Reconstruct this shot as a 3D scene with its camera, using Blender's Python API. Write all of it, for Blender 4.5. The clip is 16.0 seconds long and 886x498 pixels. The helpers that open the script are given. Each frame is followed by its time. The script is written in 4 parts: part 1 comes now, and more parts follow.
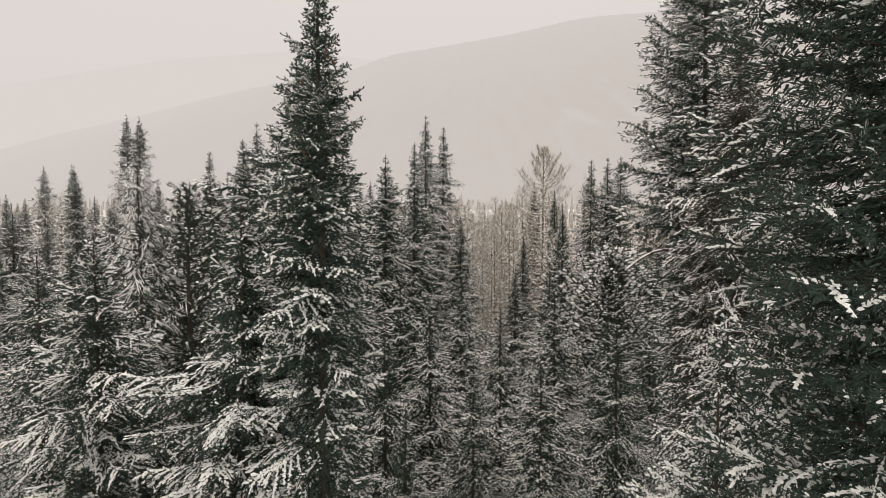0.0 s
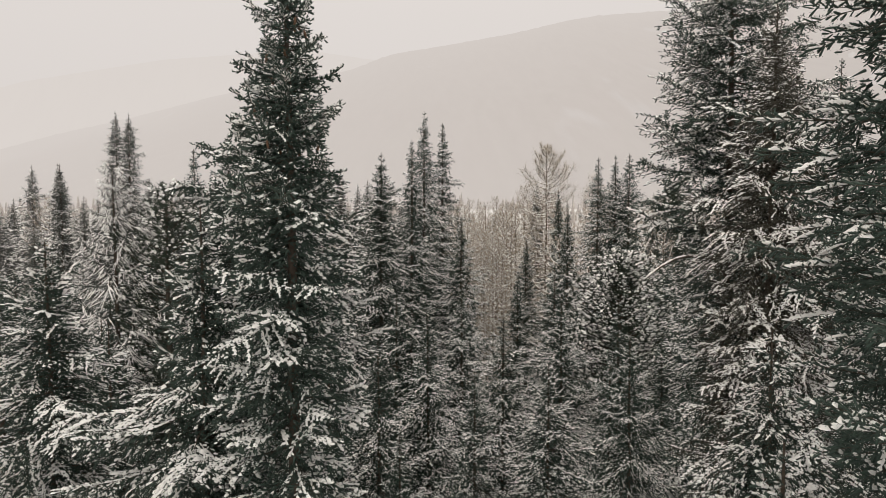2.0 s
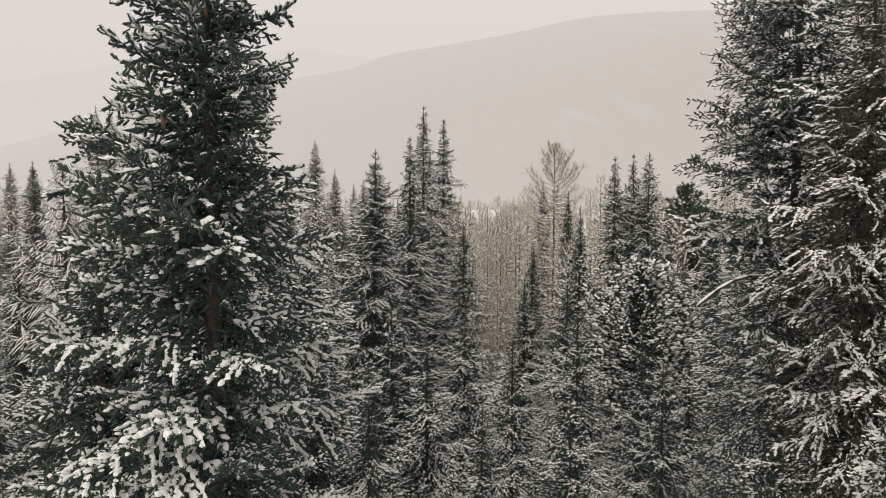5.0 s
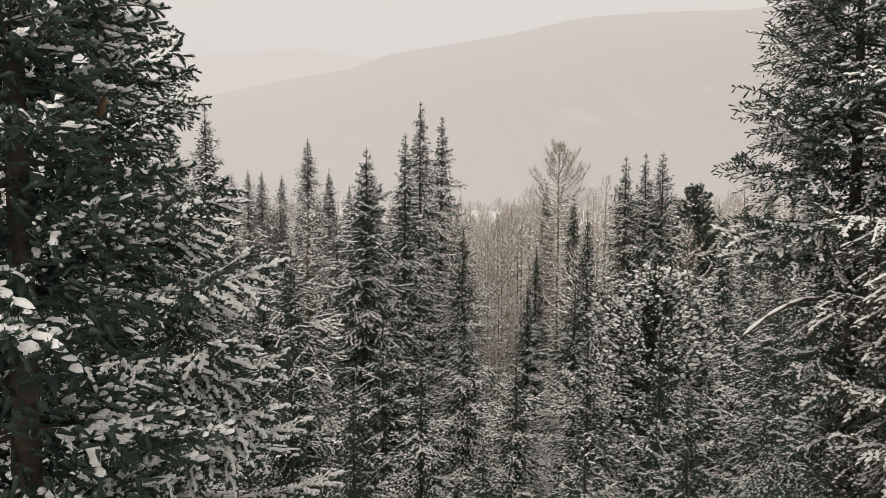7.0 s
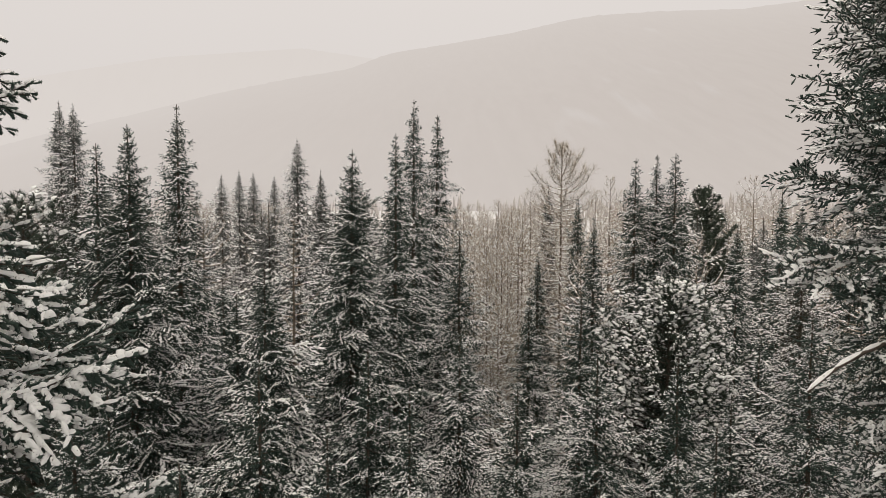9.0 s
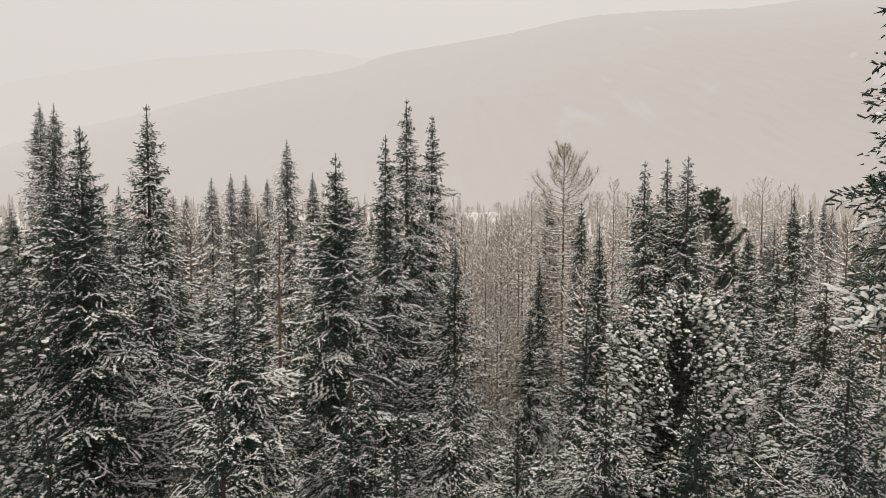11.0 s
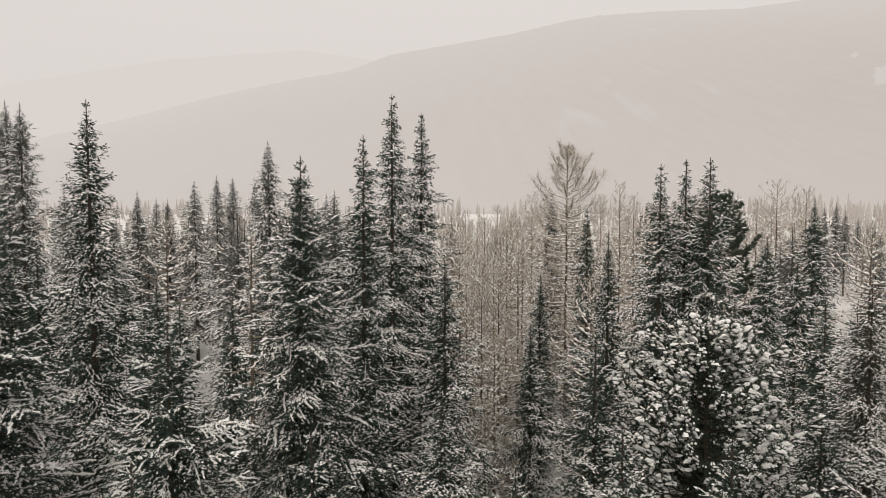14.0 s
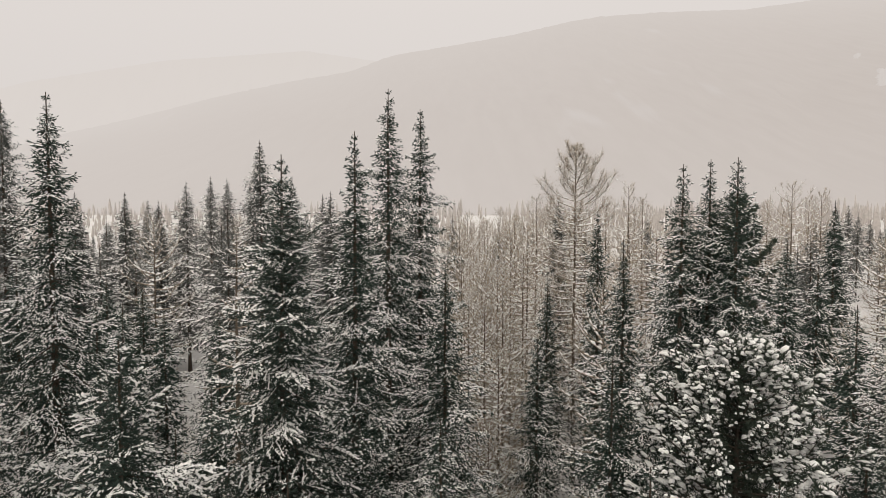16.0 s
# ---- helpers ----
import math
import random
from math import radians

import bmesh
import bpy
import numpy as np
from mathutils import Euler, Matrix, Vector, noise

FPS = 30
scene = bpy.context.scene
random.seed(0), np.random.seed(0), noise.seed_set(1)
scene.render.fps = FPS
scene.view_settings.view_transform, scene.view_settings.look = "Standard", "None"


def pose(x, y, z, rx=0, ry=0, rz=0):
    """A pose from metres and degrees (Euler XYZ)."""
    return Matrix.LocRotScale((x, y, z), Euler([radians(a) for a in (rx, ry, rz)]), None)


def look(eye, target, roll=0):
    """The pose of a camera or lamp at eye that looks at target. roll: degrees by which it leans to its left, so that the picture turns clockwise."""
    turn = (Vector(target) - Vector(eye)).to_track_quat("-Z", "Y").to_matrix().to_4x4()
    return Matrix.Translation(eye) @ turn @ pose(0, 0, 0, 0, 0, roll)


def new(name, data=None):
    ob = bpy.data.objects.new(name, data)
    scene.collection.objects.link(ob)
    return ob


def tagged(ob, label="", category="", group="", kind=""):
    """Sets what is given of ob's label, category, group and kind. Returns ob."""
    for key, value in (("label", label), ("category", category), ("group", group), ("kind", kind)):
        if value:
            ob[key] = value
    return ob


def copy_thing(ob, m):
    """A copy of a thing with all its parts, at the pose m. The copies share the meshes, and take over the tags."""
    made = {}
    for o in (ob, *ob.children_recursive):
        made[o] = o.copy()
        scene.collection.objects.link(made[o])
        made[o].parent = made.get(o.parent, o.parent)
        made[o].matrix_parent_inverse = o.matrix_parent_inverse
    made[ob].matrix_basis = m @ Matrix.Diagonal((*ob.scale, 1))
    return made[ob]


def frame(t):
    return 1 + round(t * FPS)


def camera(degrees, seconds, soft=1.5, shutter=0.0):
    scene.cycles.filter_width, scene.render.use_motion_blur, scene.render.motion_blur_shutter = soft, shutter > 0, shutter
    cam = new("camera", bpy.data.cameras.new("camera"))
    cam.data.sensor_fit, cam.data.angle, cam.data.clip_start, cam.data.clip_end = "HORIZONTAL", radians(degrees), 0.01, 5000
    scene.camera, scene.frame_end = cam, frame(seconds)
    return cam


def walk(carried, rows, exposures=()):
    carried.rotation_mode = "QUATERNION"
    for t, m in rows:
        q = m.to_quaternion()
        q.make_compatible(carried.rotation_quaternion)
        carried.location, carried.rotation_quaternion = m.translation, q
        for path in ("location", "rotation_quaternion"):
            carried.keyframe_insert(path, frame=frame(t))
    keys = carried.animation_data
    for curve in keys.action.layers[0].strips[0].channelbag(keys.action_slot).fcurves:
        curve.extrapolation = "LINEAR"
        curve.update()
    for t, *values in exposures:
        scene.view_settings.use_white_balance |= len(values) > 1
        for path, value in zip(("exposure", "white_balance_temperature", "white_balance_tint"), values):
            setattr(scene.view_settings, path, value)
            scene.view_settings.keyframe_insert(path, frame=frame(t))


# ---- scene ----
cam = camera(73.7, 16.0, soft=0.6)
PATH = [  # t, x, y, z, yaw, pitch, roll
    (0.0, 0.000, 0.000, 13.000, 0.10, -3.10, 0.05),
    (0.5, 0.019, 0.405, 13.024, 0.13, -3.11, 0.10),
    (1.0, 0.032, 0.837, 13.039, 0.13, -3.11, 0.11),
    (1.5, 0.046, 1.280, 13.053, 0.14, -3.13, 0.12),
    (2.0, 0.045, 1.748, 13.083, 0.11, -3.13, 0.08),
    (2.5, 0.025, 2.248, 13.105, 0.12, -3.13, 0.05),
    (3.0, -0.006, 2.753, 13.128, 0.11, -3.14, 0.03),
    (3.5, -0.043, 3.259, 13.177, 0.08, -3.16, -0.02),
    (4.0, -0.086, 3.755, 13.221, 0.05, -3.14, -0.04),
    (6.5, 0.010, 6.330, 13.406, 0.00, -3.16, -0.24),
    (7.0, 0.039, 6.881, 13.464, 0.01, -3.15, -0.25),
    (7.5, 0.088, 7.441, 13.535, 0.02, -3.18, -0.24),
    (8.0, 0.162, 7.998, 13.619, 0.00, -3.20, -0.24),
    (8.5, 0.222, 8.547, 13.723, 0.00, -3.20, -0.23),
    (9.0, 0.269, 9.043, 13.806, 0.00, -3.19, -0.19),
    (11.5, 0.593, 11.411, 14.199, 0.05, -3.17, -0.03),
    (12.0, 0.667, 11.911, 14.266, 0.07, -3.16, 0.00),
    (12.5, 0.744, 12.404, 14.318, 0.09, -3.15, 0.06),
    (13.0, 0.831, 12.894, 14.380, 0.10, -3.12, 0.07),
    (13.5, 0.900, 13.370, 14.425, 0.11, -3.10, 0.06),
    (14.0, 0.976, 13.860, 14.470, 0.11, -3.08, 0.06),
    (14.5, 1.009, 14.330, 14.502, 0.14, -3.07, 0.05),
    (15.0, 1.007, 14.811, 14.537, 0.22, -3.04, 0.02),
    (15.5, 1.002, 15.277, 14.585, 0.25, -3.02, 0.00),
    (16.0, 1.016, 15.778, 14.623, 0.26, -3.00, -0.02),
]
walk(cam, [(t, pose(x, y, z, 90 + pitch, roll, yaw)) for t, x, y, z, yaw, pitch, roll in PATH])

# ---- sky and light: an even, snow-bearing overcast ----
SUN_UP, SUN_ROUND = radians(48), radians(150)
world = bpy.data.worlds.new("world")
scene.world = world
world.use_nodes = True
wn, wl = world.node_tree.nodes, world.node_tree.links
wn.clear()
w_out = wn.new("ShaderNodeOutputWorld")
w_sky = wn.new("ShaderNodeTexSky")
w_sky.sky_type, w_sky.sun_disc = "NISHITA", False
w_sky.sun_elevation, w_sky.sun_rotation = SUN_UP, SUN_ROUND
w_clear = wn.new("ShaderNodeBackground")
w_clear.inputs["Strength"].default_value = 0.004
wl.new(w_sky.outputs["Color"], w_clear.inputs["Color"])
w_co = wn.new("ShaderNodeTexCoord")
w_sep = wn.new("ShaderNodeSeparateXYZ")
wl.new(w_co.outputs["Generated"], w_sep.inputs[0])
w_ramp = wn.new("ShaderNodeValToRGB")
w_ramp.color_ramp.elements[0].position, w_ramp.color_ramp.elements[0].color = 0.0, (0.670, 0.616, 0.580, 1)
w_ramp.color_ramp.elements[1].position, w_ramp.color_ramp.elements[1].color = 0.9, (0.98, 0.92, 0.84, 1)
w_mid = w_ramp.color_ramp.elements.new(0.32)
w_mid.color = (0.735, 0.682, 0.645, 1)
wl.new(w_sep.outputs["Z"], w_ramp.inputs[0])
w_cloud = wn.new("ShaderNodeBackground")
wl.new(w_ramp.outputs["Color"], w_cloud.inputs["Color"])
w_add = wn.new("ShaderNodeAddShader")
wl.new(w_clear.outputs[0], w_add.inputs[0])
wl.new(w_cloud.outputs[0], w_add.inputs[1])
wl.new(w_add.outputs[0], w_out.inputs["Surface"])

sun = new("sun", bpy.data.lights.new("sun", "SUN"))
sun.data.energy, sun.data.angle, sun.data.color = 1.1, radians(40), (1.0, 0.93, 0.83)
sun.matrix_world = look((0, 0, 60), (0 + 14, 0 + 24, 60 - 32))


# ---- materials ----
def material(name, rough=0.7):
    m = bpy.data.materials.new(name)
    m.use_nodes = True
    b = m.node_tree.nodes["Principled BSDF"]
    b.inputs["Roughness"].default_value = rough
    b.inputs["Specular IOR Level"].default_value = 0.25
    return m, m.node_tree.nodes, m.node_tree.links, b


def mottled(name, dark, light, rough=0.7, fine=30.0, broad=1.2, bump=0.0, per_object=0.0):
    """Colour that wanders between two tones at a fine and a broad scale, with relief."""
    m, n, l, b = material(name, rough)
    co = n.new("ShaderNodeTexCoord")
    t1, t2 = n.new("ShaderNodeTexNoise"), n.new("ShaderNodeTexNoise")
    for t, s in ((t1, fine), (t2, broad)):
        t.inputs["Scale"].default_value, t.inputs["Detail"].default_value = s, 3
        l.new(co.outputs["Object"], t.inputs["Vector"])
    mix = n.new("ShaderNodeMath")
    mix.operation = "ADD"
    l.new(t1.outputs["Fac"], mix.inputs[0])
    l.new(t2.outputs["Fac"], mix.inputs[1])
    last = mix.outputs[0]
    if per_object:
        info, mul, add = n.new("ShaderNodeObjectInfo"), n.new("ShaderNodeMath"), n.new("ShaderNodeMath")
        mul.operation, mul.inputs[1].default_value = "MULTIPLY_ADD", per_object
        mul.inputs[2].default_value = -per_object / 2
        l.new(info.outputs["Random"], mul.inputs[0])
        l.new(last, add.inputs[0])
        l.new(mul.outputs[0], add.inputs[1])
        last = add.outputs[0]
    ramp = n.new("ShaderNodeValToRGB")
    ramp.color_ramp.elements[0].position, ramp.color_ramp.elements[0].color = 0.75, (*dark, 1)
    ramp.color_ramp.elements[1].position, ramp.color_ramp.elements[1].color = 1.25, (*light, 1)
    half = n.new("ShaderNodeMath")
    half.operation, half.inputs[1].default_value = "MULTIPLY", 1.0
    l.new(last, half.inputs[0])
    l.new(half.outputs[0], ramp.inputs[0])
    l.new(ramp.outputs["Color"], b.inputs["Base Color"])
    ramp.color_ramp.elements[0].position, ramp.color_ramp.elements[1].position = 0.3, 0.7
    half.inputs[1].default_value = 0.5
    if bump:
        bp = n.new("ShaderNodeBump")
        bp.inputs["Strength"].default_value, bp.inputs["Distance"].default_value = bump, 0.02
        l.new(t1.outputs["Fac"], bp.inputs["Height"])
        l.new(bp.outputs["Normal"], b.inputs["Normal"])
    return m


def speckled(name, dark, light, speck, share, grain, rough=0.7, bump=0.0, per_object=0.2):
    """A mottled colour broken by fine flecks of another: snow caught between needles, or needles through snow."""
    m = mottled(name, dark, light, rough, 14, 1.5, bump, per_object)
    n, l = m.node_tree.nodes, m.node_tree.links
    b = n["Principled BSDF"]
    base = b.inputs["Base Color"].links[0].from_socket
    co, tx, ramp, mx = n.new("ShaderNodeTexCoord"), n.new("ShaderNodeTexNoise"), n.new("ShaderNodeValToRGB"), n.new("ShaderNodeMix")
    tx.inputs["Scale"].default_value, tx.inputs["Detail"].default_value, tx.inputs["Roughness"].default_value = grain, 3, 0.6
    l.new(co.outputs["Object"], tx.inputs["Vector"])
    l.new(tx.outputs["Fac"], ramp.inputs[0])
    edge = 0.5 + (0.5 - share) * 0.42
    ramp.color_ramp.elements[0].position, ramp.color_ramp.elements[1].position = edge - 0.03, edge + 0.03
    mx.data_type = "RGBA"
    l.new(ramp.outputs["Color"], mx.inputs[0])
    l.new(base, mx.inputs[6])
    mx.inputs[7].default_value = (*speck, 1)
    l.new(mx.outputs[2], b.inputs["Base Color"])
    return m


NEEDLES = speckled("spruce_needles", (0.024, 0.043, 0.035), (0.058, 0.086, 0.069), (0.54, 0.535, 0.52), 0.07, 40, 0.65)
PINE_NEEDLES = speckled("pine_needles", (0.028, 0.042, 0.031), (0.075, 0.095, 0.068), (0.5, 0.5, 0.49), 0.08, 30, 0.6)
BROWNED = speckled("browned_needles", (0.042, 0.043, 0.033), (0.094, 0.090, 0.070), (0.55, 0.535, 0.51), 0.12, 40, 0.7)
# Needle colour lifted for distance haze; the first also serves as rime nearer by.
RIME_HAZE = speckled("rime_haze_needles", (0.055, 0.066, 0.060), (0.13, 0.14, 0.13), (0.55, 0.54, 0.53), 0.2, 14, 0.75)
HAZED = speckled("hazed_needles", (0.09, 0.10, 0.095), (0.19, 0.195, 0.185), (0.6, 0.59, 0.58), 0.25, 9, 0.8)
SNOW = speckled("snow", (0.825, 0.82, 0.805), (0.925, 0.92, 0.907), (0.085, 0.090, 0.070), 0.08, 34, 0.85, 0.3, 0.0)
BARK = mottled("bark", (0.035, 0.028, 0.022), (0.12, 0.095, 0.075), 0.9, 22, 2.0, bump=0.8)
LARCH_BARK = mottled("larch_bark", (0.09, 0.072, 0.055), (0.22, 0.18, 0.14), 0.9, 18, 2.0, bump=0.6)
LARCH_TWIG = mottled("larch_twig", (0.29, 0.238, 0.184), (0.50, 0.425, 0.338), 0.85, 10, 1.0, per_object=0.3)
CONE = mottled("cone_scales", (0.09, 0.05, 0.03), (0.2, 0.12, 0.075), 0.7, 60, 8)
GROUND_SNOW = mottled("ground_snow", (0.62, 0.61, 0.605), (0.82, 0.81, 0.80), 0.9, 3, 0.2, bump=0.4)


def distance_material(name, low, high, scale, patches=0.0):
    """Far slopes: a plain glowing backdrop, with distance haze put into its colour."""
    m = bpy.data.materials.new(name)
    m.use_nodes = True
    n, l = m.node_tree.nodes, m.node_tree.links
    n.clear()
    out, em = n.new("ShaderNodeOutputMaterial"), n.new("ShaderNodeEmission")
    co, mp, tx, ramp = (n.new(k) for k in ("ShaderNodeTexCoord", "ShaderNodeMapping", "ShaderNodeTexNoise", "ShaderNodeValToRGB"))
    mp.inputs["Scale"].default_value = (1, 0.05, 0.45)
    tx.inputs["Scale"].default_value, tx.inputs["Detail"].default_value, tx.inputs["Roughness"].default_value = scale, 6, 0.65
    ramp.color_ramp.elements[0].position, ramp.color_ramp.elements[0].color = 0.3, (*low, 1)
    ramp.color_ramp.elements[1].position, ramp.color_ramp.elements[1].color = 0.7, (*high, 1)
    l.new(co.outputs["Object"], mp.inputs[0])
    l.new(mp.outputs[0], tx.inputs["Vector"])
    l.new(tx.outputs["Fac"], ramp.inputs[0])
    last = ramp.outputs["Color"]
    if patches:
        # Haze painted in: paler towards -x, and again with height.
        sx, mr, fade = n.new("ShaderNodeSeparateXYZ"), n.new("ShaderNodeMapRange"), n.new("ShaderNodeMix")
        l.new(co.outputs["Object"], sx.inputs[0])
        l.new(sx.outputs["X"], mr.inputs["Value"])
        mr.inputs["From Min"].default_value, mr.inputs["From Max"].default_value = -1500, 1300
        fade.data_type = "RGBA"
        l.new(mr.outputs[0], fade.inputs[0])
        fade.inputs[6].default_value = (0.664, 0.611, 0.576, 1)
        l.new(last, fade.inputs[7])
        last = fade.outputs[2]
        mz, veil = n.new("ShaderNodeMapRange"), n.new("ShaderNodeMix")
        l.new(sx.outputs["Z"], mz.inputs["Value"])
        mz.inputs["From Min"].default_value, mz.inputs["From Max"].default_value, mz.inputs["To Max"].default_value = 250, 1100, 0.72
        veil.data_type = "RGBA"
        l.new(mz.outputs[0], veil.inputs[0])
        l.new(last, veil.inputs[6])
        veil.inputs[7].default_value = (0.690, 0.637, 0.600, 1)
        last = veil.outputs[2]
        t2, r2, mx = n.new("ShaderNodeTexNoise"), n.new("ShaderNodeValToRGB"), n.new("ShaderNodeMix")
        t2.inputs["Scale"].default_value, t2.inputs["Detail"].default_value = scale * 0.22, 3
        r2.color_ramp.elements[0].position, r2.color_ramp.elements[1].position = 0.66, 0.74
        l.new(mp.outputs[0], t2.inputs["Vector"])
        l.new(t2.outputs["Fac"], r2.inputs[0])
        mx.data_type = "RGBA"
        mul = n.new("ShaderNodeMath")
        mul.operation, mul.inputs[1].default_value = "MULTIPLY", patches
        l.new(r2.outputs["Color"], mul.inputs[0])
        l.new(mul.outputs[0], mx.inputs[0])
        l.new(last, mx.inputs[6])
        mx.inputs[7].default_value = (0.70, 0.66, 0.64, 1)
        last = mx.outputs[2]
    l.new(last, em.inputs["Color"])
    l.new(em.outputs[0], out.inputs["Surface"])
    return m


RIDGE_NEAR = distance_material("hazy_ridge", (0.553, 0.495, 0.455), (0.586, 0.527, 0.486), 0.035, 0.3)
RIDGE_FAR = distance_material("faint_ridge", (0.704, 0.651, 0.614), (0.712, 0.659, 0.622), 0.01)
# Distance haze put into the far trees' plain colour.
FAR_WOOD = mottled("haze_pale_wood", (0.43, 0.40, 0.38), (0.60, 0.56, 0.53), 0.9, 2.0, 0.1)


# ---- mesh helpers ----
def mesh_of(name, verts, tris, mats, slots=None, smooth=True):
    me = bpy.data.meshes.new(name)
    verts, tris = np.asarray(verts, np.float32), np.asarray(tris, np.int32)
    me.vertices.add(len(verts))
    me.vertices.foreach_set("co", verts.ravel())
    me.loops.add(tris.size)
    me.loops.foreach_set("vertex_index", tris.ravel())
    me.polygons.add(len(tris))
    me.polygons.foreach_set("loop_start", np.arange(0, tris.size, 3, dtype=np.int32))
    for m in mats:
        me.materials.append(m)
    if slots is not None:
        me.polygons.foreach_set("material_index", np.asarray(slots, np.int32))
    me.polygons.foreach_set("use_smooth", np.full(len(tris), smooth))
    me.update(calc_edges=True)
    return me


def child(name, me, parent, m=None, label=""):
    ob = new(name, me)
    ob.parent = parent
    if m is not None:
        ob.matrix_basis = m
    return tagged(ob, label)


class Soup:
    """Collects triangles of several materials into one mesh."""

    def __init__(self):
        self.v, self.t, self.s, self.n = [], [], [], 0

    def add(self, v, t, slot=0):
        if len(v) == 0:
            return
        self.v.append(np.asarray(v, np.float32))
        self.t.append(np.asarray(t, np.int64) + self.n)
        self.s.append(np.full(len(t), slot))
        self.n += len(v)

    def arrays(self):
        if not self.v:
            return np.zeros((0, 3)), np.zeros((0, 3), int), np.zeros(0, int)
        return np.concatenate(self.v), np.concatenate(self.t), np.concatenate(self.s)

    def mesh(self, name, mats, smooth=True):
        v, t, s = self.arrays()
        return mesh_of(name, v, t, mats, s, smooth)


def tube(points, radii, sides):
    """A tapered tube along points."""
    p = np.asarray(points, float)
    d = np.gradient(p, axis=0)
    d /= np.linalg.norm(d, axis=1, keepdims=True) + 1e-9
    ref = np.array([0.0, 0, 1]) if abs(d[0, 2]) < 0.9 else np.array([1.0, 0, 0])
    a = np.cross(d, ref)
    a /= np.linalg.norm(a, axis=1, keepdims=True) + 1e-9
    b = np.cross(a, d)
    ang = np.arange(sides) * 2 * math.pi / sides
    r = np.asarray(radii, float)
    v = p[:, None] + r[:, None, None] * (np.cos(ang)[None, :, None] * a[:, None] + np.sin(ang)[None, :, None] * b[:, None])
    n = len(p)
    i, j = np.meshgrid(np.arange(n - 1), np.arange(sides), indexing="ij")
    q0, q1 = i * sides + j, i * sides + (j + 1) % sides
    q2, q3 = q0 + sides, q1 + sides
    t = np.concatenate([np.stack([q0, q1, q3], -1).reshape(-1, 3), np.stack([q0, q3, q2], -1).reshape(-1, 3)])
    return v.reshape(-1, 3), t


def frames_of(d):
    """Axes along, across and above for shoots that point along d."""
    d = d / (np.linalg.norm(d, axis=1, keepdims=True) + 1e-9)
    side = np.cross(np.array([0.0, 0, 1]), d)
    side /= np.linalg.norm(side, axis=1, keepdims=True) + 1e-9
    return np.stack([d, side, np.cross(d, side)], 1)


def stamp(template, pos, fr, length, width):
    """Copies of a template (verts, tris) laid along each frame."""
    tv, tt = template
    s = np.stack([length, width, width], 1)
    v = np.einsum("nmk,nkj->nmj", tv[None] * s[:, None], fr) + pos[:, None]
    t = tt[None] + (np.arange(len(pos)) * len(tv))[:, None, None]
    return v.reshape(-1, 3), t.reshape(-1, 3)


def spindle(sides, ring):
    v = [(0, 0, 0)] + [(ring, 0.5 * math.cos(a), 0.5 * math.sin(a)) for a in (2 * math.pi * k / sides for k in range(sides))] + [(1, 0, 0)]
    t = []
    for k in range(sides):
        t += [(0, 1 + (k + 1) % sides, 1 + k), (sides + 1, 1 + k, 1 + (k + 1) % sides)]
    return np.array(v, float), np.array(t)


def shoot(seed, sides, stops, needles, reach=0.85):
    """A stubby bottle-brush shoot along +x, one unit wide: a rounded body and the needles that stand off it."""
    r = random.Random(seed)
    v, t = [], []
    for x, q in stops:
        for k in range(sides):
            a = 2 * math.pi * (k + r.uniform(-0.18, 0.18)) / sides
            f = 0.5 * q * r.uniform(0.82, 1.18)
            v.append((x, f * math.cos(a), f * math.sin(a)))
    v.append((1, 0, r.uniform(-0.1, 0.1)))
    for j in range(len(stops) - 1):
        for k in range(sides):
            p, q = j * sides + k, j * sides + (k + 1) % sides
            t += [(p, q, q + sides), (p, q + sides, p + sides)]
    last = (len(stops) - 1) * sides
    t += [(last + k, last + (k + 1) % sides, len(v) - 1) for k in range(sides)]
    for k in range(needles):
        x, a = 0.04 + 0.9 * k / needles, 2.4 * k + r.uniform(-0.5, 0.5)
        y, z = math.cos(a), math.sin(a)
        n = len(v)
        v += [(x, 0.35 * y - 0.09 * z, 0.35 * z + 0.09 * y), (x + 0.05, 0.35 * y + 0.09 * z, 0.35 * z - 0.09 * y), (x + 0.15, reach * y, reach * z)]
        t.append((n, n + 1, n + 2))
    return np.array(v), np.array(t)


def snow_cap(seed, rings, arc):
    """Snow lying along the top of a shoot: a soft lumpy loaf, arc points round its back."""
    r = random.Random(seed)
    v, t = [(0.0, 0, 0.12)], []
    for k in range(rings):
        x = (k + 0.55) / (rings + 0.1)
        swell = (0.78 if k in (0, rings - 1) and rings > 2 else 1.0) * r.uniform(0.8, 1.2)
        w, h, o = 0.56 * swell, r.uniform(0.58, 0.86) * swell, r.uniform(-0.1, 0.1)
        for j in range(arc):
            a = radians(-12 + 204 * j / (arc - 1))
            v.append((x + r.uniform(-0.03, 0.03), o + w * math.cos(a), 0.14 + h * math.sin(a)))
    v.append((1.03, 0, 0.14))
    t += [(0, 2 + j, 1 + j) for j in range(arc - 1)]
    for k in range(rings - 1):
        for j in range(arc - 1):
            p = 1 + k * arc + j
            t += [(p, p + 1, p + arc + 1), (p, p + arc + 1, p + arc)]
    p, e = 1 + (rings - 1) * arc, len(v) - 1
    t += [(p + j, p + j + 1, e) for j in range(arc - 1)]
    return np.array(v, float), np.array(t)


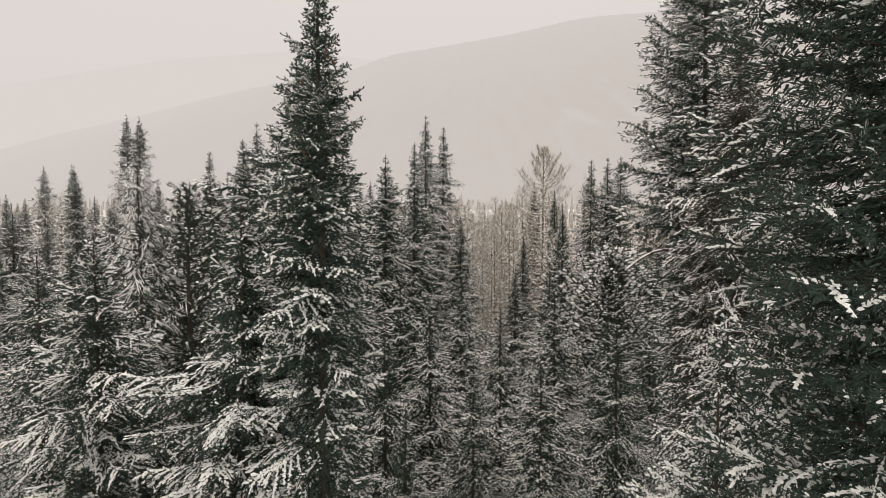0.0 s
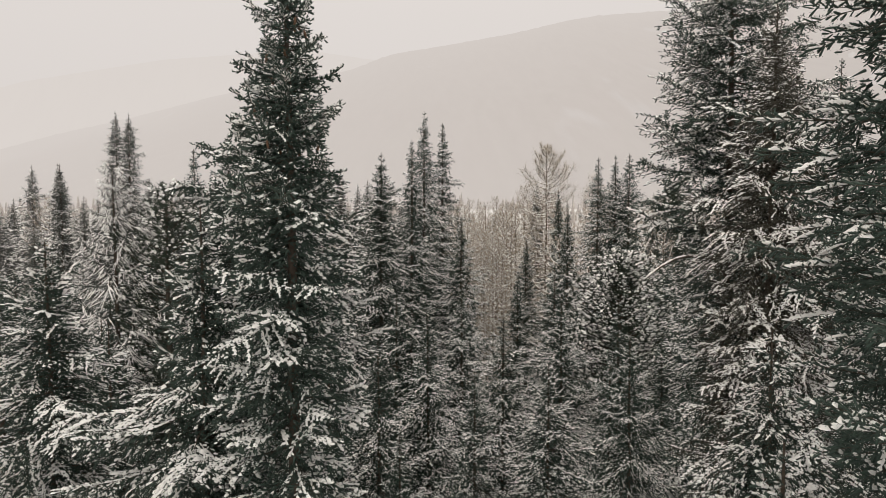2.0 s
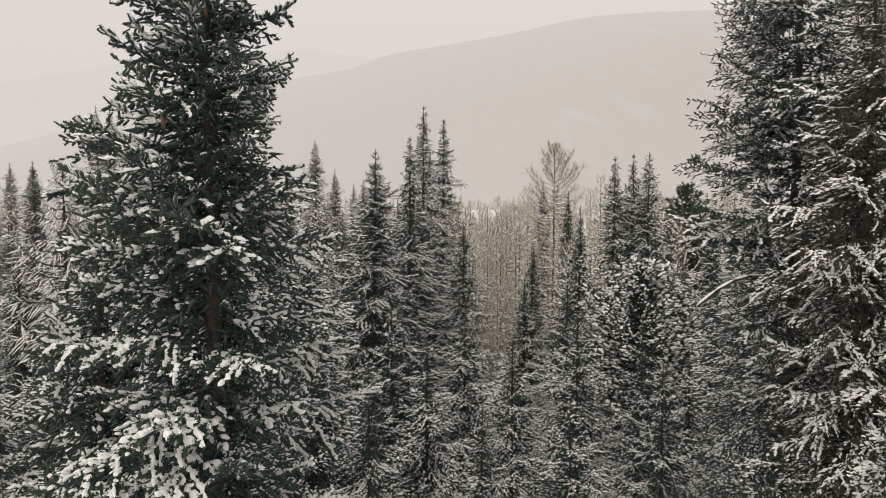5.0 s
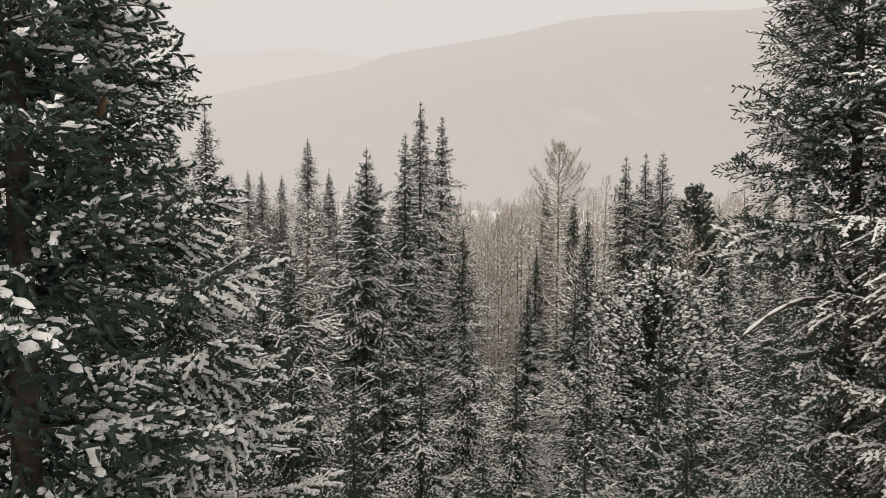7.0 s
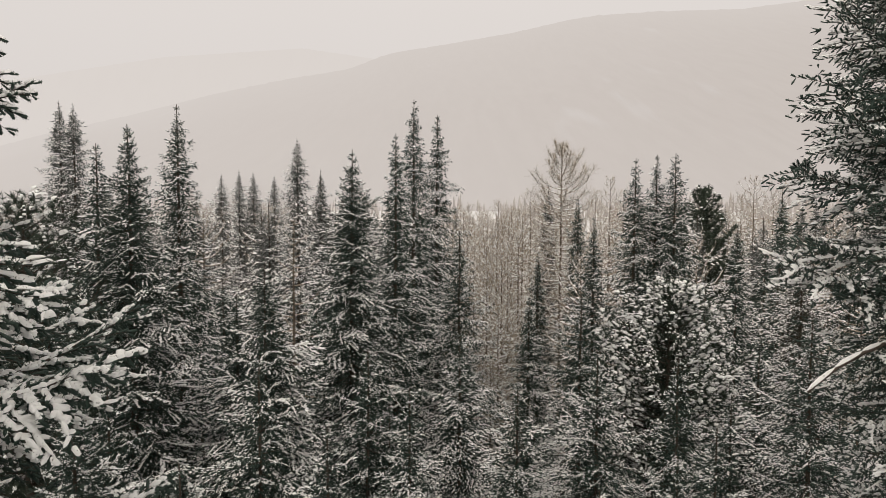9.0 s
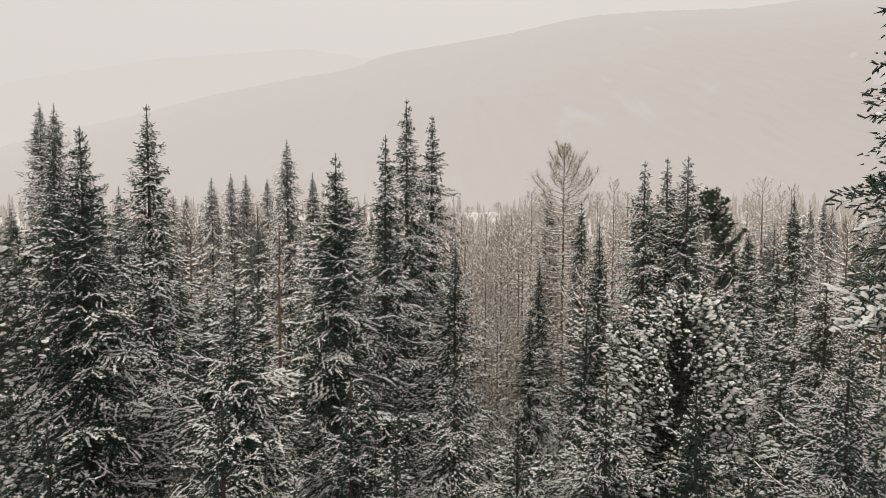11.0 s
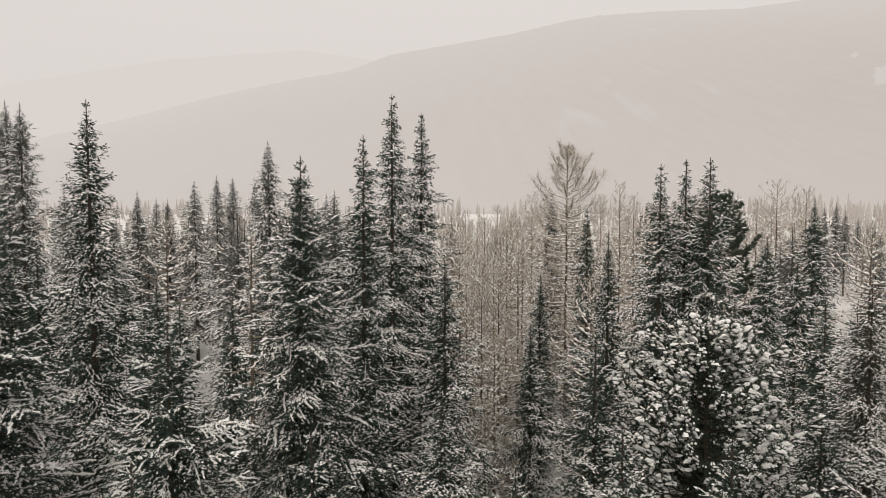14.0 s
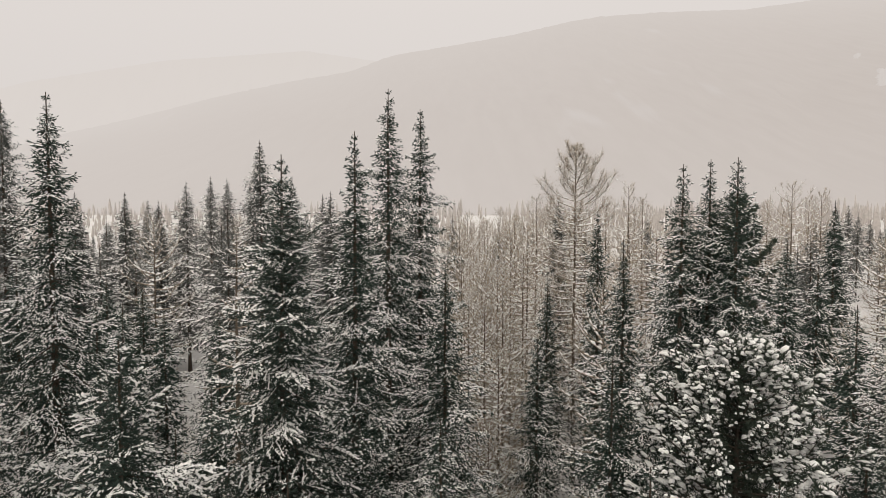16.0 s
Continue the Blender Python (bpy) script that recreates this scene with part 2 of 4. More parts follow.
def snow_tent(seed):
    """A dab of snow on a small twig."""
    r = random.Random(seed)
    w, h, x = r.uniform(0.38, 0.6), r.uniform(0.55, 0.85), r.uniform(0.4, 0.6)
    v = [(0.05, 0, 0.15), (x, -w, 0.0), (x, w, 0.0), (x, r.uniform(-0.1, 0.1), h), (1.02, 0, 0.1)]
    return np.array(v), np.array([(0, 3, 1), (0, 2, 3), (4, 1, 3), (4, 3, 2)])


BODY = ((0.0, 0.55), (0.3, 1.0), (0.78, 0.86))
SHOOTS = {3: [shoot(k, 4, BODY[:1] + BODY[2:], 13, 0.9) for k in range(6)], 2: [shoot(k, 3, BODY[:1] + BODY[2:], 5, 0.95) for k in range(6)],
          1: [shoot(k, 3, ((0.0, 0.5), (0.6, 1.0)), 0) for k in range(6)], 0: [shoot(k, 3, ((0.12, 1.0),), 0) for k in range(6)]}
SHOOTS[-1] = SHOOTS[0]
CAPS = {3: [snow_cap(k, 3, 4) for k in range(6)], 2: [snow_cap(k, 2, 3) for k in range(6)], 1: [snow_cap(k, 1, 3) for k in range(6)]}
CAPS[0] = CAPS[-1] = TENTS = [snow_tent(k) for k in range(6)]
CONE_SHOOT = (np.array([(0, 0.5, -0.2), (0, -0.5, -0.2), (0.12, 0, 0.5), (1, 0, 0)]), np.array([(0, 2, 3), (2, 1, 3), (1, 0, 3)]))


def lay(soup, shapes, slot, rng, pos, fr, length, width, pick=None):
    if pick is None:
        pick = rng.integers(0, len(shapes), len(pos))
    for k, shape in enumerate(shapes):
        m = pick == k
        if m.any():
            soup.add(*stamp(shape, pos[m], fr[m], length[m], width[m]), slot)


# for each fineness: gap between twigs, gap between shoots, shoot length and width
GRAIN = {3: (0.075, 0.042, 0.064, 0.024), 2: (0.095, 0.056, 0.085, 0.026), 1: (0.135, 0.090, 0.108, 0.034), 0: (0.22, 0.18, 0.22, 0.052), -1: (0.38, 0.32, 0.34, 0.085)}


def spruce_branch(rng, L, fine, snowy, sag=0.12, lift=0.10, weep=0.25):
    """One branch along +x: a bowed axis, side twigs, stubby shoots, and the loaves of snow that lie on them.
    fine: 3 and 2 shoots with needles, 1 and less coarser shoots. Returns (green, snow) soups."""
    green, snow = Soup(), Soup()
    twig_gap, gap, slen, swid = GRAIN[fine]
    if slen > 0.40 * L + 0.03:
        swid *= max(0.55, (0.40 * L + 0.03) / slen)
        slen = 0.40 * L + 0.03
    bend = rng.uniform(-0.14, 0.14)

    def axis(s):
        s = np.asarray(s, float)
        return np.stack([L * s, L * bend * s * s, L * (-sag * s * (1.6 - 0.6 * s) + lift * s ** 3)], -1)

    ss = np.linspace(0, 1, 6 if fine >= 2 else 3)
    r0 = 0.005 + 0.007 * L
    green.add(*tube(axis(ss), r0 * (1.15 - ss), 4 if fine >= 2 else 3), 1)
    P, D, K, T0, TD, TL, TW = [], [], [], [], [], [], []
    s, side = 0.12 + rng.uniform(0, 0.05), 1
    while s < 0.97:
        base = axis(s)
        fwd = axis(min(1, s + 0.03)) - axis(s - 0.03)
        fwd /= np.linalg.norm(fwd)
        a = math.radians(rng.uniform(40, 66)) * (1 - 0.35 * s)
        across = np.array([-fwd[1], fwd[0], 0.0])
        d = fwd * math.cos(a) + side * across * math.sin(a)
        d[2] += rng.uniform(-0.35, 0.22) - weep * 0.4
        ln = L * (0.13 + 0.36 * (1 - s) ** 0.65) * min(1, 0.45 + s * 2.2) * rng.uniform(0.55, 1.2)
        q = np.linspace(0, 1, 3)
        if fine >= 2:
            green.add(*tube(base + np.outer(q * ln, d) + np.outer(q * q * ln * weep, [0, 0, -1]), 0.0045 * (1.3 - q), 3), 1)
        laden = 1.75 if rng.uniform() < min(0.85, 0.75 * snowy) else 0.22
        T0.append(base), TD.append(d - np.array([0, 0, weep * 0.6])), TL.append(ln), TW.append(laden > 1)
        n = max(1, int(ln / gap))
        for k in range(n + 1):
            u = (k + rng.uniform(0.3, 1.0)) / (n + 1)
            p = base + d * u * ln + np.array([0, 0, -1.0]) * u * u * ln * weep
            w = d.copy()
            if k < n:
                yaw = math.radians(rng.uniform(22, 58)) * rng.choice((-1, 1))
                w = np.array([w[0] * math.cos(yaw) - w[1] * math.sin(yaw), w[0] * math.sin(yaw) + w[1] * math.cos(yaw), w[2]])
            w[2] += rng.uniform(-0.30, 0.25) - weep * u * 0.6 + (0.35 if weep < 0.2 else 0.0)
            P.append(p), D.append(w), K.append(laden * (0.06 + 0.94 * min(1.0, max(0.0, (s + 0.45 * u - 0.22) / 0.36))))
            if rng.uniform() < (0.42 if fine >= 1 else 0.25):
                P.append(p + [0, 0, -0.012]), D.append(np.array([w[0] * 0.7, w[1] * 0.7, -rng.uniform(0.5, 1.3)])), K.append(0.0)
        side = -side
        s += twig_gap / L * rng.uniform(0.5, 0.85)
    for u in np.arange(0.2, 1.02, gap / L * 0.7):
        w = axis(min(u, 1)) - axis(min(u, 1) - 0.05)
        w = w / np.linalg.norm(w) + rng.normal(0, 0.40, 3) + np.array([0, 0, 0.12])
        P.append(axis(min(u, 1)) + rng.normal(0, 0.01, 3)), D.append(w), K.append(0.15 + 0.85 * min(1.0, max(0.0, (u - 0.3) / 0.4)))
    P, D, K = np.array(P), np.array(D), np.array(K)
    ln = slen * rng.uniform(0.65, 1.35, len(P))
    wd = swid * rng.uniform(0.85, 1.25, len(P))
    lay(green, SHOOTS[fine], 0, rng, P, frames_of(D), ln, wd)
    # loaves of snow on the shoots, in drifts that leave others bare
    on = (rng.uniform(0, 1, len(P)) < (0.4 + 0.6 * min(1.0, snowy)) * K) & (D[:, 2] > -0.8)
    lie = frames_of(D * [1, 1, 0.8])
    m = on.sum()
    if fine >= 2:
        deep = wd[on] * rng.uniform(0.7, 1.3, m) * np.where(rng.uniform(0, 1, m) < 0.15, 1.4, 1.0)
        lay(snow, CAPS[fine], 0, rng, P[on] - D[on] * 0.012, lie[on], ln[on] * rng.uniform(0.8, 1.15, m), deep)
    else:
        lay(snow, CAPS[fine], 0, rng, P[on], lie[on], ln[on] * rng.uniform(0.65, 1.15, m), wd[on] * rng.uniform(0.6, 1.2, m))
    # snow along the laden twigs and along the axis
    T0, TD, TL, TW = np.array(T0), np.array(TD), np.array(TL), np.array(TW)
    for lo in (0.04, 0.22, 0.40, 0.58, 0.76) if fine >= 2 else (0.05, 0.35, 0.65):
        on = TW & (rng.uniform(0, 1, len(T0)) < 0.85) & (T0[:, 0] > 0.24 * L)
        m = on.sum()
        if m:
            at = T0[on] + TD[on] * (TL[on] * (lo + rng.uniform(0, 0.06, m)))[:, None]
            lay(snow, CAPS[fine], 0, rng, at, frames_of(TD[on] + rng.normal(0, 0.10 if fine >= 2 else 0.25, (m, 3)) * [1, 1, 0.3]), TL[on] * (0.28 if fine >= 2 else 0.32) * rng.uniform(0.8, 1.2, m), swid * (rng.uniform(0.7, 1.35, m) if fine >= 2 else rng.uniform(0.45, 0.8, m)))
    if L > 0.4 and rng.uniform() < snowy:
        q0 = np.linspace(0.30, 0.93, 14)
        p0, p1 = axis(q0), axis(q0 + 0.06)
        lay(snow, CAPS[fine], 0, rng, p0 + [0, 0, r0 * 0.6], frames_of(p1 - p0), np.linalg.norm(p1 - p0, axis=1) * rng.uniform(0.7, 1.25, 14), swid * rng.uniform(0.5, 1.3, 14))
    return green, snow


LENGTHS = (0.14, 0.30, 0.58, 0.98, 1.45, 2.05)
STOCK = {}


def branch_stock(fine, snowy, weep, needles=NEEDLES, kinds=4):
    """Branch meshes of several lengths, made once and shared by many trees."""
    key = (fine, snowy, weep, needles.name)
    if key not in STOCK:
        rng = np.random.default_rng(int(5000 + fine * 1000 + snowy * 100 + weep * 10))
        made = []
        for L in LENGTHS:
            row = []
            for k in range(kinds):
                g, s = spruce_branch(rng, L, fine, snowy * (0.6, 1.15, 1.55, 1.95)[k], sag=0.10 + 0.10 * weep + rng.uniform(-0.05, 0.06), lift=0.12 + rng.uniform(-0.04, 0.08), weep=weep)
                row.append((g, s, g.mesh("branch", [needles, BARK]), s.mesh("branch_snow", [SNOW])))
            made.append(row)
        STOCK[key] = made
    return STOCK[key]


def trunk_mesh(H, r, rng, sides=8, bark=BARK, top=0.012):
    n = 12
    q = np.linspace(0, 1, n)
    w = np.cumsum(rng.normal(0, 0.012, (n, 2)), axis=0) * (H / 14)
    w -= np.outer(q, w[-1])
    rr = r * (1 - q) ** 0.85 + top
    rr[0] *= 1.35
    return mesh_of("trunk", *tube(np.stack([w[:, 0], w[:, 1], q * H], -1), rr, sides), [bark])


def branch_plan(rng, H, k, power, rmax, gap, per, crown_base, ragged=0.28, upper=38, lower=-16, short_side=None):
    """Where a spruce's branches sit: height, azimuth, length and pitch. short_side: the azimuth of a side kept short to
    fit the camera's view, and by what share.
    """
    out, d, az = [], 0.22, rng.uniform(0, 6)
    lobe = rng.uniform(0, 6, 4)
    while H - d > crown_base:
        n = max(3, int(round(per * rng.uniform(0.8, 1.2))))
        az += rng.uniform(0.3, 1.0)
        for j in range(n):
            a = az + 2 * math.pi * (j + rng.uniform(-0.3, 0.3)) / n
            r = min(rmax, 0.05 + k * d ** power * min(1.0, 0.40 + 0.24 * d))
            r *= 1 + 0.16 * math.sin(2 * a + lobe[0] + d * 0.9) + 0.12 * math.sin(3.1 * d + lobe[1] + a)
            r *= rng.uniform(1 - ragged, 1 + ragged * 0.7)
            r *= 1.22
            if rng.uniform() < 0.08:
                r *= 1 + 0.7 * ragged
            r = min(r, 1.38 * rmax)
            if short_side and d > 2:
                r *= 1 - short_side[1] * max(0.0, math.cos(a - short_side[0]))
            q = min(1.0, d / 6.0)
            pitch = upper + (lower - upper) * q ** 0.6 + rng.uniform(-14, 14)
            out.append((H - d + rng.uniform(-0.4, 0.4) * gap * min(1, d), a, max(r, 0.10), pitch))
        d += gap * (0.55 + 0.06 * d) * rng.uniform(0.8, 1.2)
    return out


def inner_foliage(rng, H, k, power, rmax, crown_base, share, needles, size):
    """The dense shaded twigs round the trunk."""
    n = int((H - crown_base) * (100 if size < 0.2 else 45) / size)
    d = 0.6 + (H - crown_base - 0.6) * rng.uniform(0, 1, n) ** 0.85
    r = np.minimum(rmax, k * d ** power) * np.minimum(share * rng.uniform(0.05, 1.5, n), 0.95)
    a = rng.uniform(0, 2 * math.pi, n)
    pos = np.stack([r * np.cos(a), r * np.sin(a), H - d], -1)
    b = a + rng.normal(0, 0.7, n)
    way = np.stack([np.cos(b), np.sin(b), rng.uniform(-1.1, 0.5, n)], -1)
    ln = size * rng.uniform(0.7, 1.4, n) * np.minimum(1, 0.35 + d / 4)
    soup = Soup()
    lay(soup, SHOOTS[0], 0, rng, pos, frames_of(way), ln, ln * 0.26)
    return soup.mesh("inner_foliage", [needles], size <= 0.2)


def place(z, az, pitch, roll, s):
    return Matrix.Translation((0, 0, z)) @ Matrix.Rotation(az, 4, "Z") @ Matrix.Rotation(-radians(pitch), 4, "Y") @ Matrix.Rotation(roll, 4, "X") @ Matrix.Scale(s, 4)


def spruce(name, x, y, H, label, seed, fine=1, k=0.45, power=0.7, rmax=2.3, gap=0.34, per=5, snowy=0.75, weep=0.25, crown_base=1.2,
           split=False, coarse_below=0.0, needles=NEEDLES, base=0.0, group="spruces of the stand", upper=48, lower=-14, ragged=0.34, core=0.45, short_side=None, extra=()):
    """A spruce. split: every branch is an object of its own, with its snow under it."""
    rng = np.random.default_rng(seed)
    root = new(name)
    root.empty_display_size = 0.3
    root.matrix_basis = pose(x, y, base - 0.05)
    tagged(root, label, "tree", group)
    child("trunk", trunk_mesh(H, 0.008 * H + 0.01, rng), root)
    tagged(child("inner_foliage", inner_foliage(rng, H, k, power, rmax, crown_base, core, needles, {3: 0.12, 2: 0.14, 1: 0.20}.get(fine, 0.32)), root), kind="stuff")
    stock = branch_stock(fine, snowy, weep, needles)
    low = branch_stock(max(-1, fine - 1), snowy, weep, needles)
    rough = branch_stock(max(-1, fine - 2), snowy, weep, needles)
    green, snow = Soup(), Soup()
    for z, az, r, pitch in branch_plan(rng, H, k, power, rmax, gap, per, crown_base, ragged, upper, lower, short_side) + list(extra):
        i = int(np.argmin([abs(math.log(r / L)) for L in LENGTHS]))
        rows = rough if z < 0.62 * coarse_below else low if z < coarse_below else stock
        g, s, gm, sm = rows[i][rng.integers(0, len(rows[i]))]
        m = place(z, az, pitch, rng.uniform(-0.25, 0.25), r / LENGTHS[i])
        if split:
            b = child("branch", gm, root, m)
            tagged(child("snow", sm, b), kind="stuff")
        else:
            a = np.array(m)
            for src, dst in ((g, green), (s, snow)):
                v, t, sl = src.arrays()
                v = v @ a[:3, :3].T + a[:3, 3]
                dst.v.append(v.astype(np.float32)), dst.t.append(t + dst.n), dst.s.append(sl)
                dst.n += len(v)
    if not split:
        tagged(child("crown", green.mesh("crown", [needles, BARK]), root), kind="stuff")
        tagged(child("snow", snow.mesh("crown_snow", [SNOW]), root), kind="stuff")
    return root


def tuft(seed):
    """A pine's brush of long needles round a shoot's end."""
    r = random.Random(seed)
    v, t = [], []
    for _ in range(15):
        a, e = r.uniform(0, 2 * math.pi), r.uniform(-0.4, 1.2)
        d = Vector((math.cos(e) * math.cos(a) + 0.55, math.cos(e) * math.sin(a), math.sin(e))).normalized()
        o = d.orthogonal().normalized() * 0.055
        n = len(v)
        v += [tuple(o), tuple(-o), tuple(d * r.uniform(0.7, 1.0))]
        t.append((n, n + 1, n + 2))
    return np.array(v), np.array(t)


TUFTS = [tuft(k) for k in range(5)]


def pine(name, x, y, H, label, seed, r=2.0, tip=0.16, snowy=0.8, n_branches=70, crown_base=2.0, base=0.0, needles=PINE_NEEDLES, spire=0.62):
    """A stone pine: up-curved branches with brushes of long needles, and heaps of snow on them."""
    rng = np.random.default_rng(seed)
    root = tagged(new(name), label, "tree", "pines of the stand")
    root.matrix_basis = pose(x, y, base - 0.05)
    child("trunk", trunk_mesh(H, 0.014 * H, rng), root)
    wood, snow = Soup(), Soup()
    for i in range(n_branches):
        q = (i + rng.uniform(0, 1)) / n_branches
        d = 0.1 + (H - crown_base) * q ** 1.15
        L = min(r, 0.25 + spire * d ** 0.75) * rng.uniform(0.7, 1.15)
        az, up = i * 2.4 + rng.uniform(-0.4, 0.4), 0.75 * (1 - q) - 0.05
        c, s_ = math.cos(az), math.sin(az)
        u = np.linspace(0, 1, 5)
        z = H - d + L * (up * u - 0.15 * u + 0.45 * u ** 3)
        pts = np.stack([c * L * u, s_ * L * u, z], -1)
        wood.add(*tube(pts, (0.008 + 0.012 * L) * (1.2 - u), 3), 1)
        n = max(4, int(L * 24))
        uu = 1 - 0.92 * rng.uniform(0, 1, n) ** 1.6
        P = np.stack([np.interp(uu, u, pts[:, k]) for k in range(3)], -1) + rng.normal(0, 1, (n, 3)) * np.array([0.10, 0.10, 0.06]) * min(1, 0.4 + L * 0.5)
        D = np.stack([np.full(n, c), np.full(n, s_), rng.uniform(0.0, 1.2, n)], -1) + rng.normal(0, 0.35, (n, 3))
        ln = tip * rng.uniform(0.8, 1.35, n)
        lay(wood, TUFTS, 0, rng, P, frames_of(D), ln, ln)
        on = (rng.uniform(0, 1, n) < 0.6 * snowy) & (uu > 0.3)
        flat = frames_of(D * np.array([1, 1, 0.15]))
        size = tip * rng.uniform(0.28, 0.62, on.sum())
        lay(snow, CAPS[3], 0, rng, P[on] + D[on] * (0.15 * tip), flat[on], size * rng.uniform(1.3, 2.6, on.sum()), size * rng.uniform(0.45, 0.9, on.sum()))
        at = np.array([v for v in (0.5, 0.64, 0.78, 0.9) if rng.uniform() < 0.8 * snowy])
        if len(at):
            p0, p1 = (np.stack([np.interp(q_, u, pts[:, j]) for j in range(3)], -1) for q_ in (at, at + 0.1))
            m = len(at)
            lay(snow, CAPS[3], 0, rng, p0 + rng.normal(0, 0.05, (m, 3)) + [0, 0, 0.35 * tip], frames_of((p1 - p0) * [1, 1, 0.6]), (0.12 + 0.10 * L) * rng.uniform(0.7, 1.4, m), tip * rng.uniform(0.45, 0.85, m))
    tagged(child("crown", wood.mesh("crown", [needles, BARK]), root), kind="stuff")
    tagged(child("snow", snow.mesh("crown_snow", [SNOW]), root), kind="stuff")
    return root


def bare_tree(name, x, y, H, label, seed, r=1.8, n_branches=60, twigs=9, thick=1.0, snowy=0.7, base=0.0, crown_base=2.5, round_top=False, droop=0.25, hang=(-0.45, 0.6), group="larches of the stand", bark=LARCH_BARK, twig_mat=LARCH_TWIG):
    """A half-bare tree: thin bowed branches, hanging twigs, and snow along them."""
    rng = np.random.default_rng(seed)
    root = tagged(new(name), label, "tree", group)
    root.matrix_basis = pose(x, y, base - 0.05)
    child("trunk", trunk_mesh(H, 0.009 * H, rng, 7, bark), root)
    wood, snow = Soup(), Soup()
    for i in range(n_branches):
        q = ((i + rng.uniform(0, 1)) / n_branches) ** (1.5 if round_top else 1.15)
        d = 0.05 + (H - crown_base) * q
        shape = (0.25 + 0.75 * min(1, d / 3.0)) if round_top else min(1, 0.10 + d / 6.5)
        L = r * shape * rng.uniform(0.35, 1.2)
        az = i * 2.4 + rng.uniform(-0.5, 0.5)
        up = ((0.75 if round_top else 0.55) * (1 - q) - droop * q) + rng.uniform(-0.3, 0.3)
        u = np.linspace(0, 1, 5)
        a = az + rng.uniform(-0.3, 0.3) * u
        curl = rng.uniform(0.1, 0.6)
        pts = np.stack([np.cos(a) * L * u, np.sin(a) * L * u, H - d + L * (up * u + curl * u ** 3 - 0.4 * curl * u)], -1)
        wood.add(*tube(pts, thick * (0.006 + 0.009 * L) * (1.25 - u), 3), 0)
        w = rng.uniform(0.15, 1.0, twigs)
        P0 = np.stack([np.interp(w, u, pts[:, j]) for j in range(3)], -1)
        sd = a[2] + rng.choice((-1, 1), twigs) * rng.uniform(0.3, 1.1, twigs)
        ln = (0.12 + L * rng.uniform(0.12, 0.40, twigs)) * (1.15 - w * 0.6)
        P1 = P0 + np.stack([np.cos(sd) * ln, np.sin(sd) * ln, ln * rng.uniform(*hang, twigs)], -1)
        wood.add(*stamp(CONE_SHOOT, P0, frames_of(P1 - P0), ln, np.full(twigs, 0.013 * thick)), 0)
        P0 = np.concatenate([P0[:twigs // 2], pts[1:4]])
        P1 = np.concatenate([P1[:twigs // 2], pts[2:5]])
        on = rng.uniform(0, 1, len(P0)) < snowy
        if on.any():
            dd = (P1 - P0)[on]
            lay(snow, TENTS, 0, rng, P0[on] + [0, 0, 0.004], frames_of(dd), np.linalg.norm(dd, axis=1), thick * rng.uniform(0.016, 0.034, on.sum()))
    tagged(child("crown", wood.mesh("crown", [twig_mat]), root), kind="stuff")
    tagged(child("snow", snow.mesh("branch_snow", [SNOW]), root), kind="stuff")
    return root


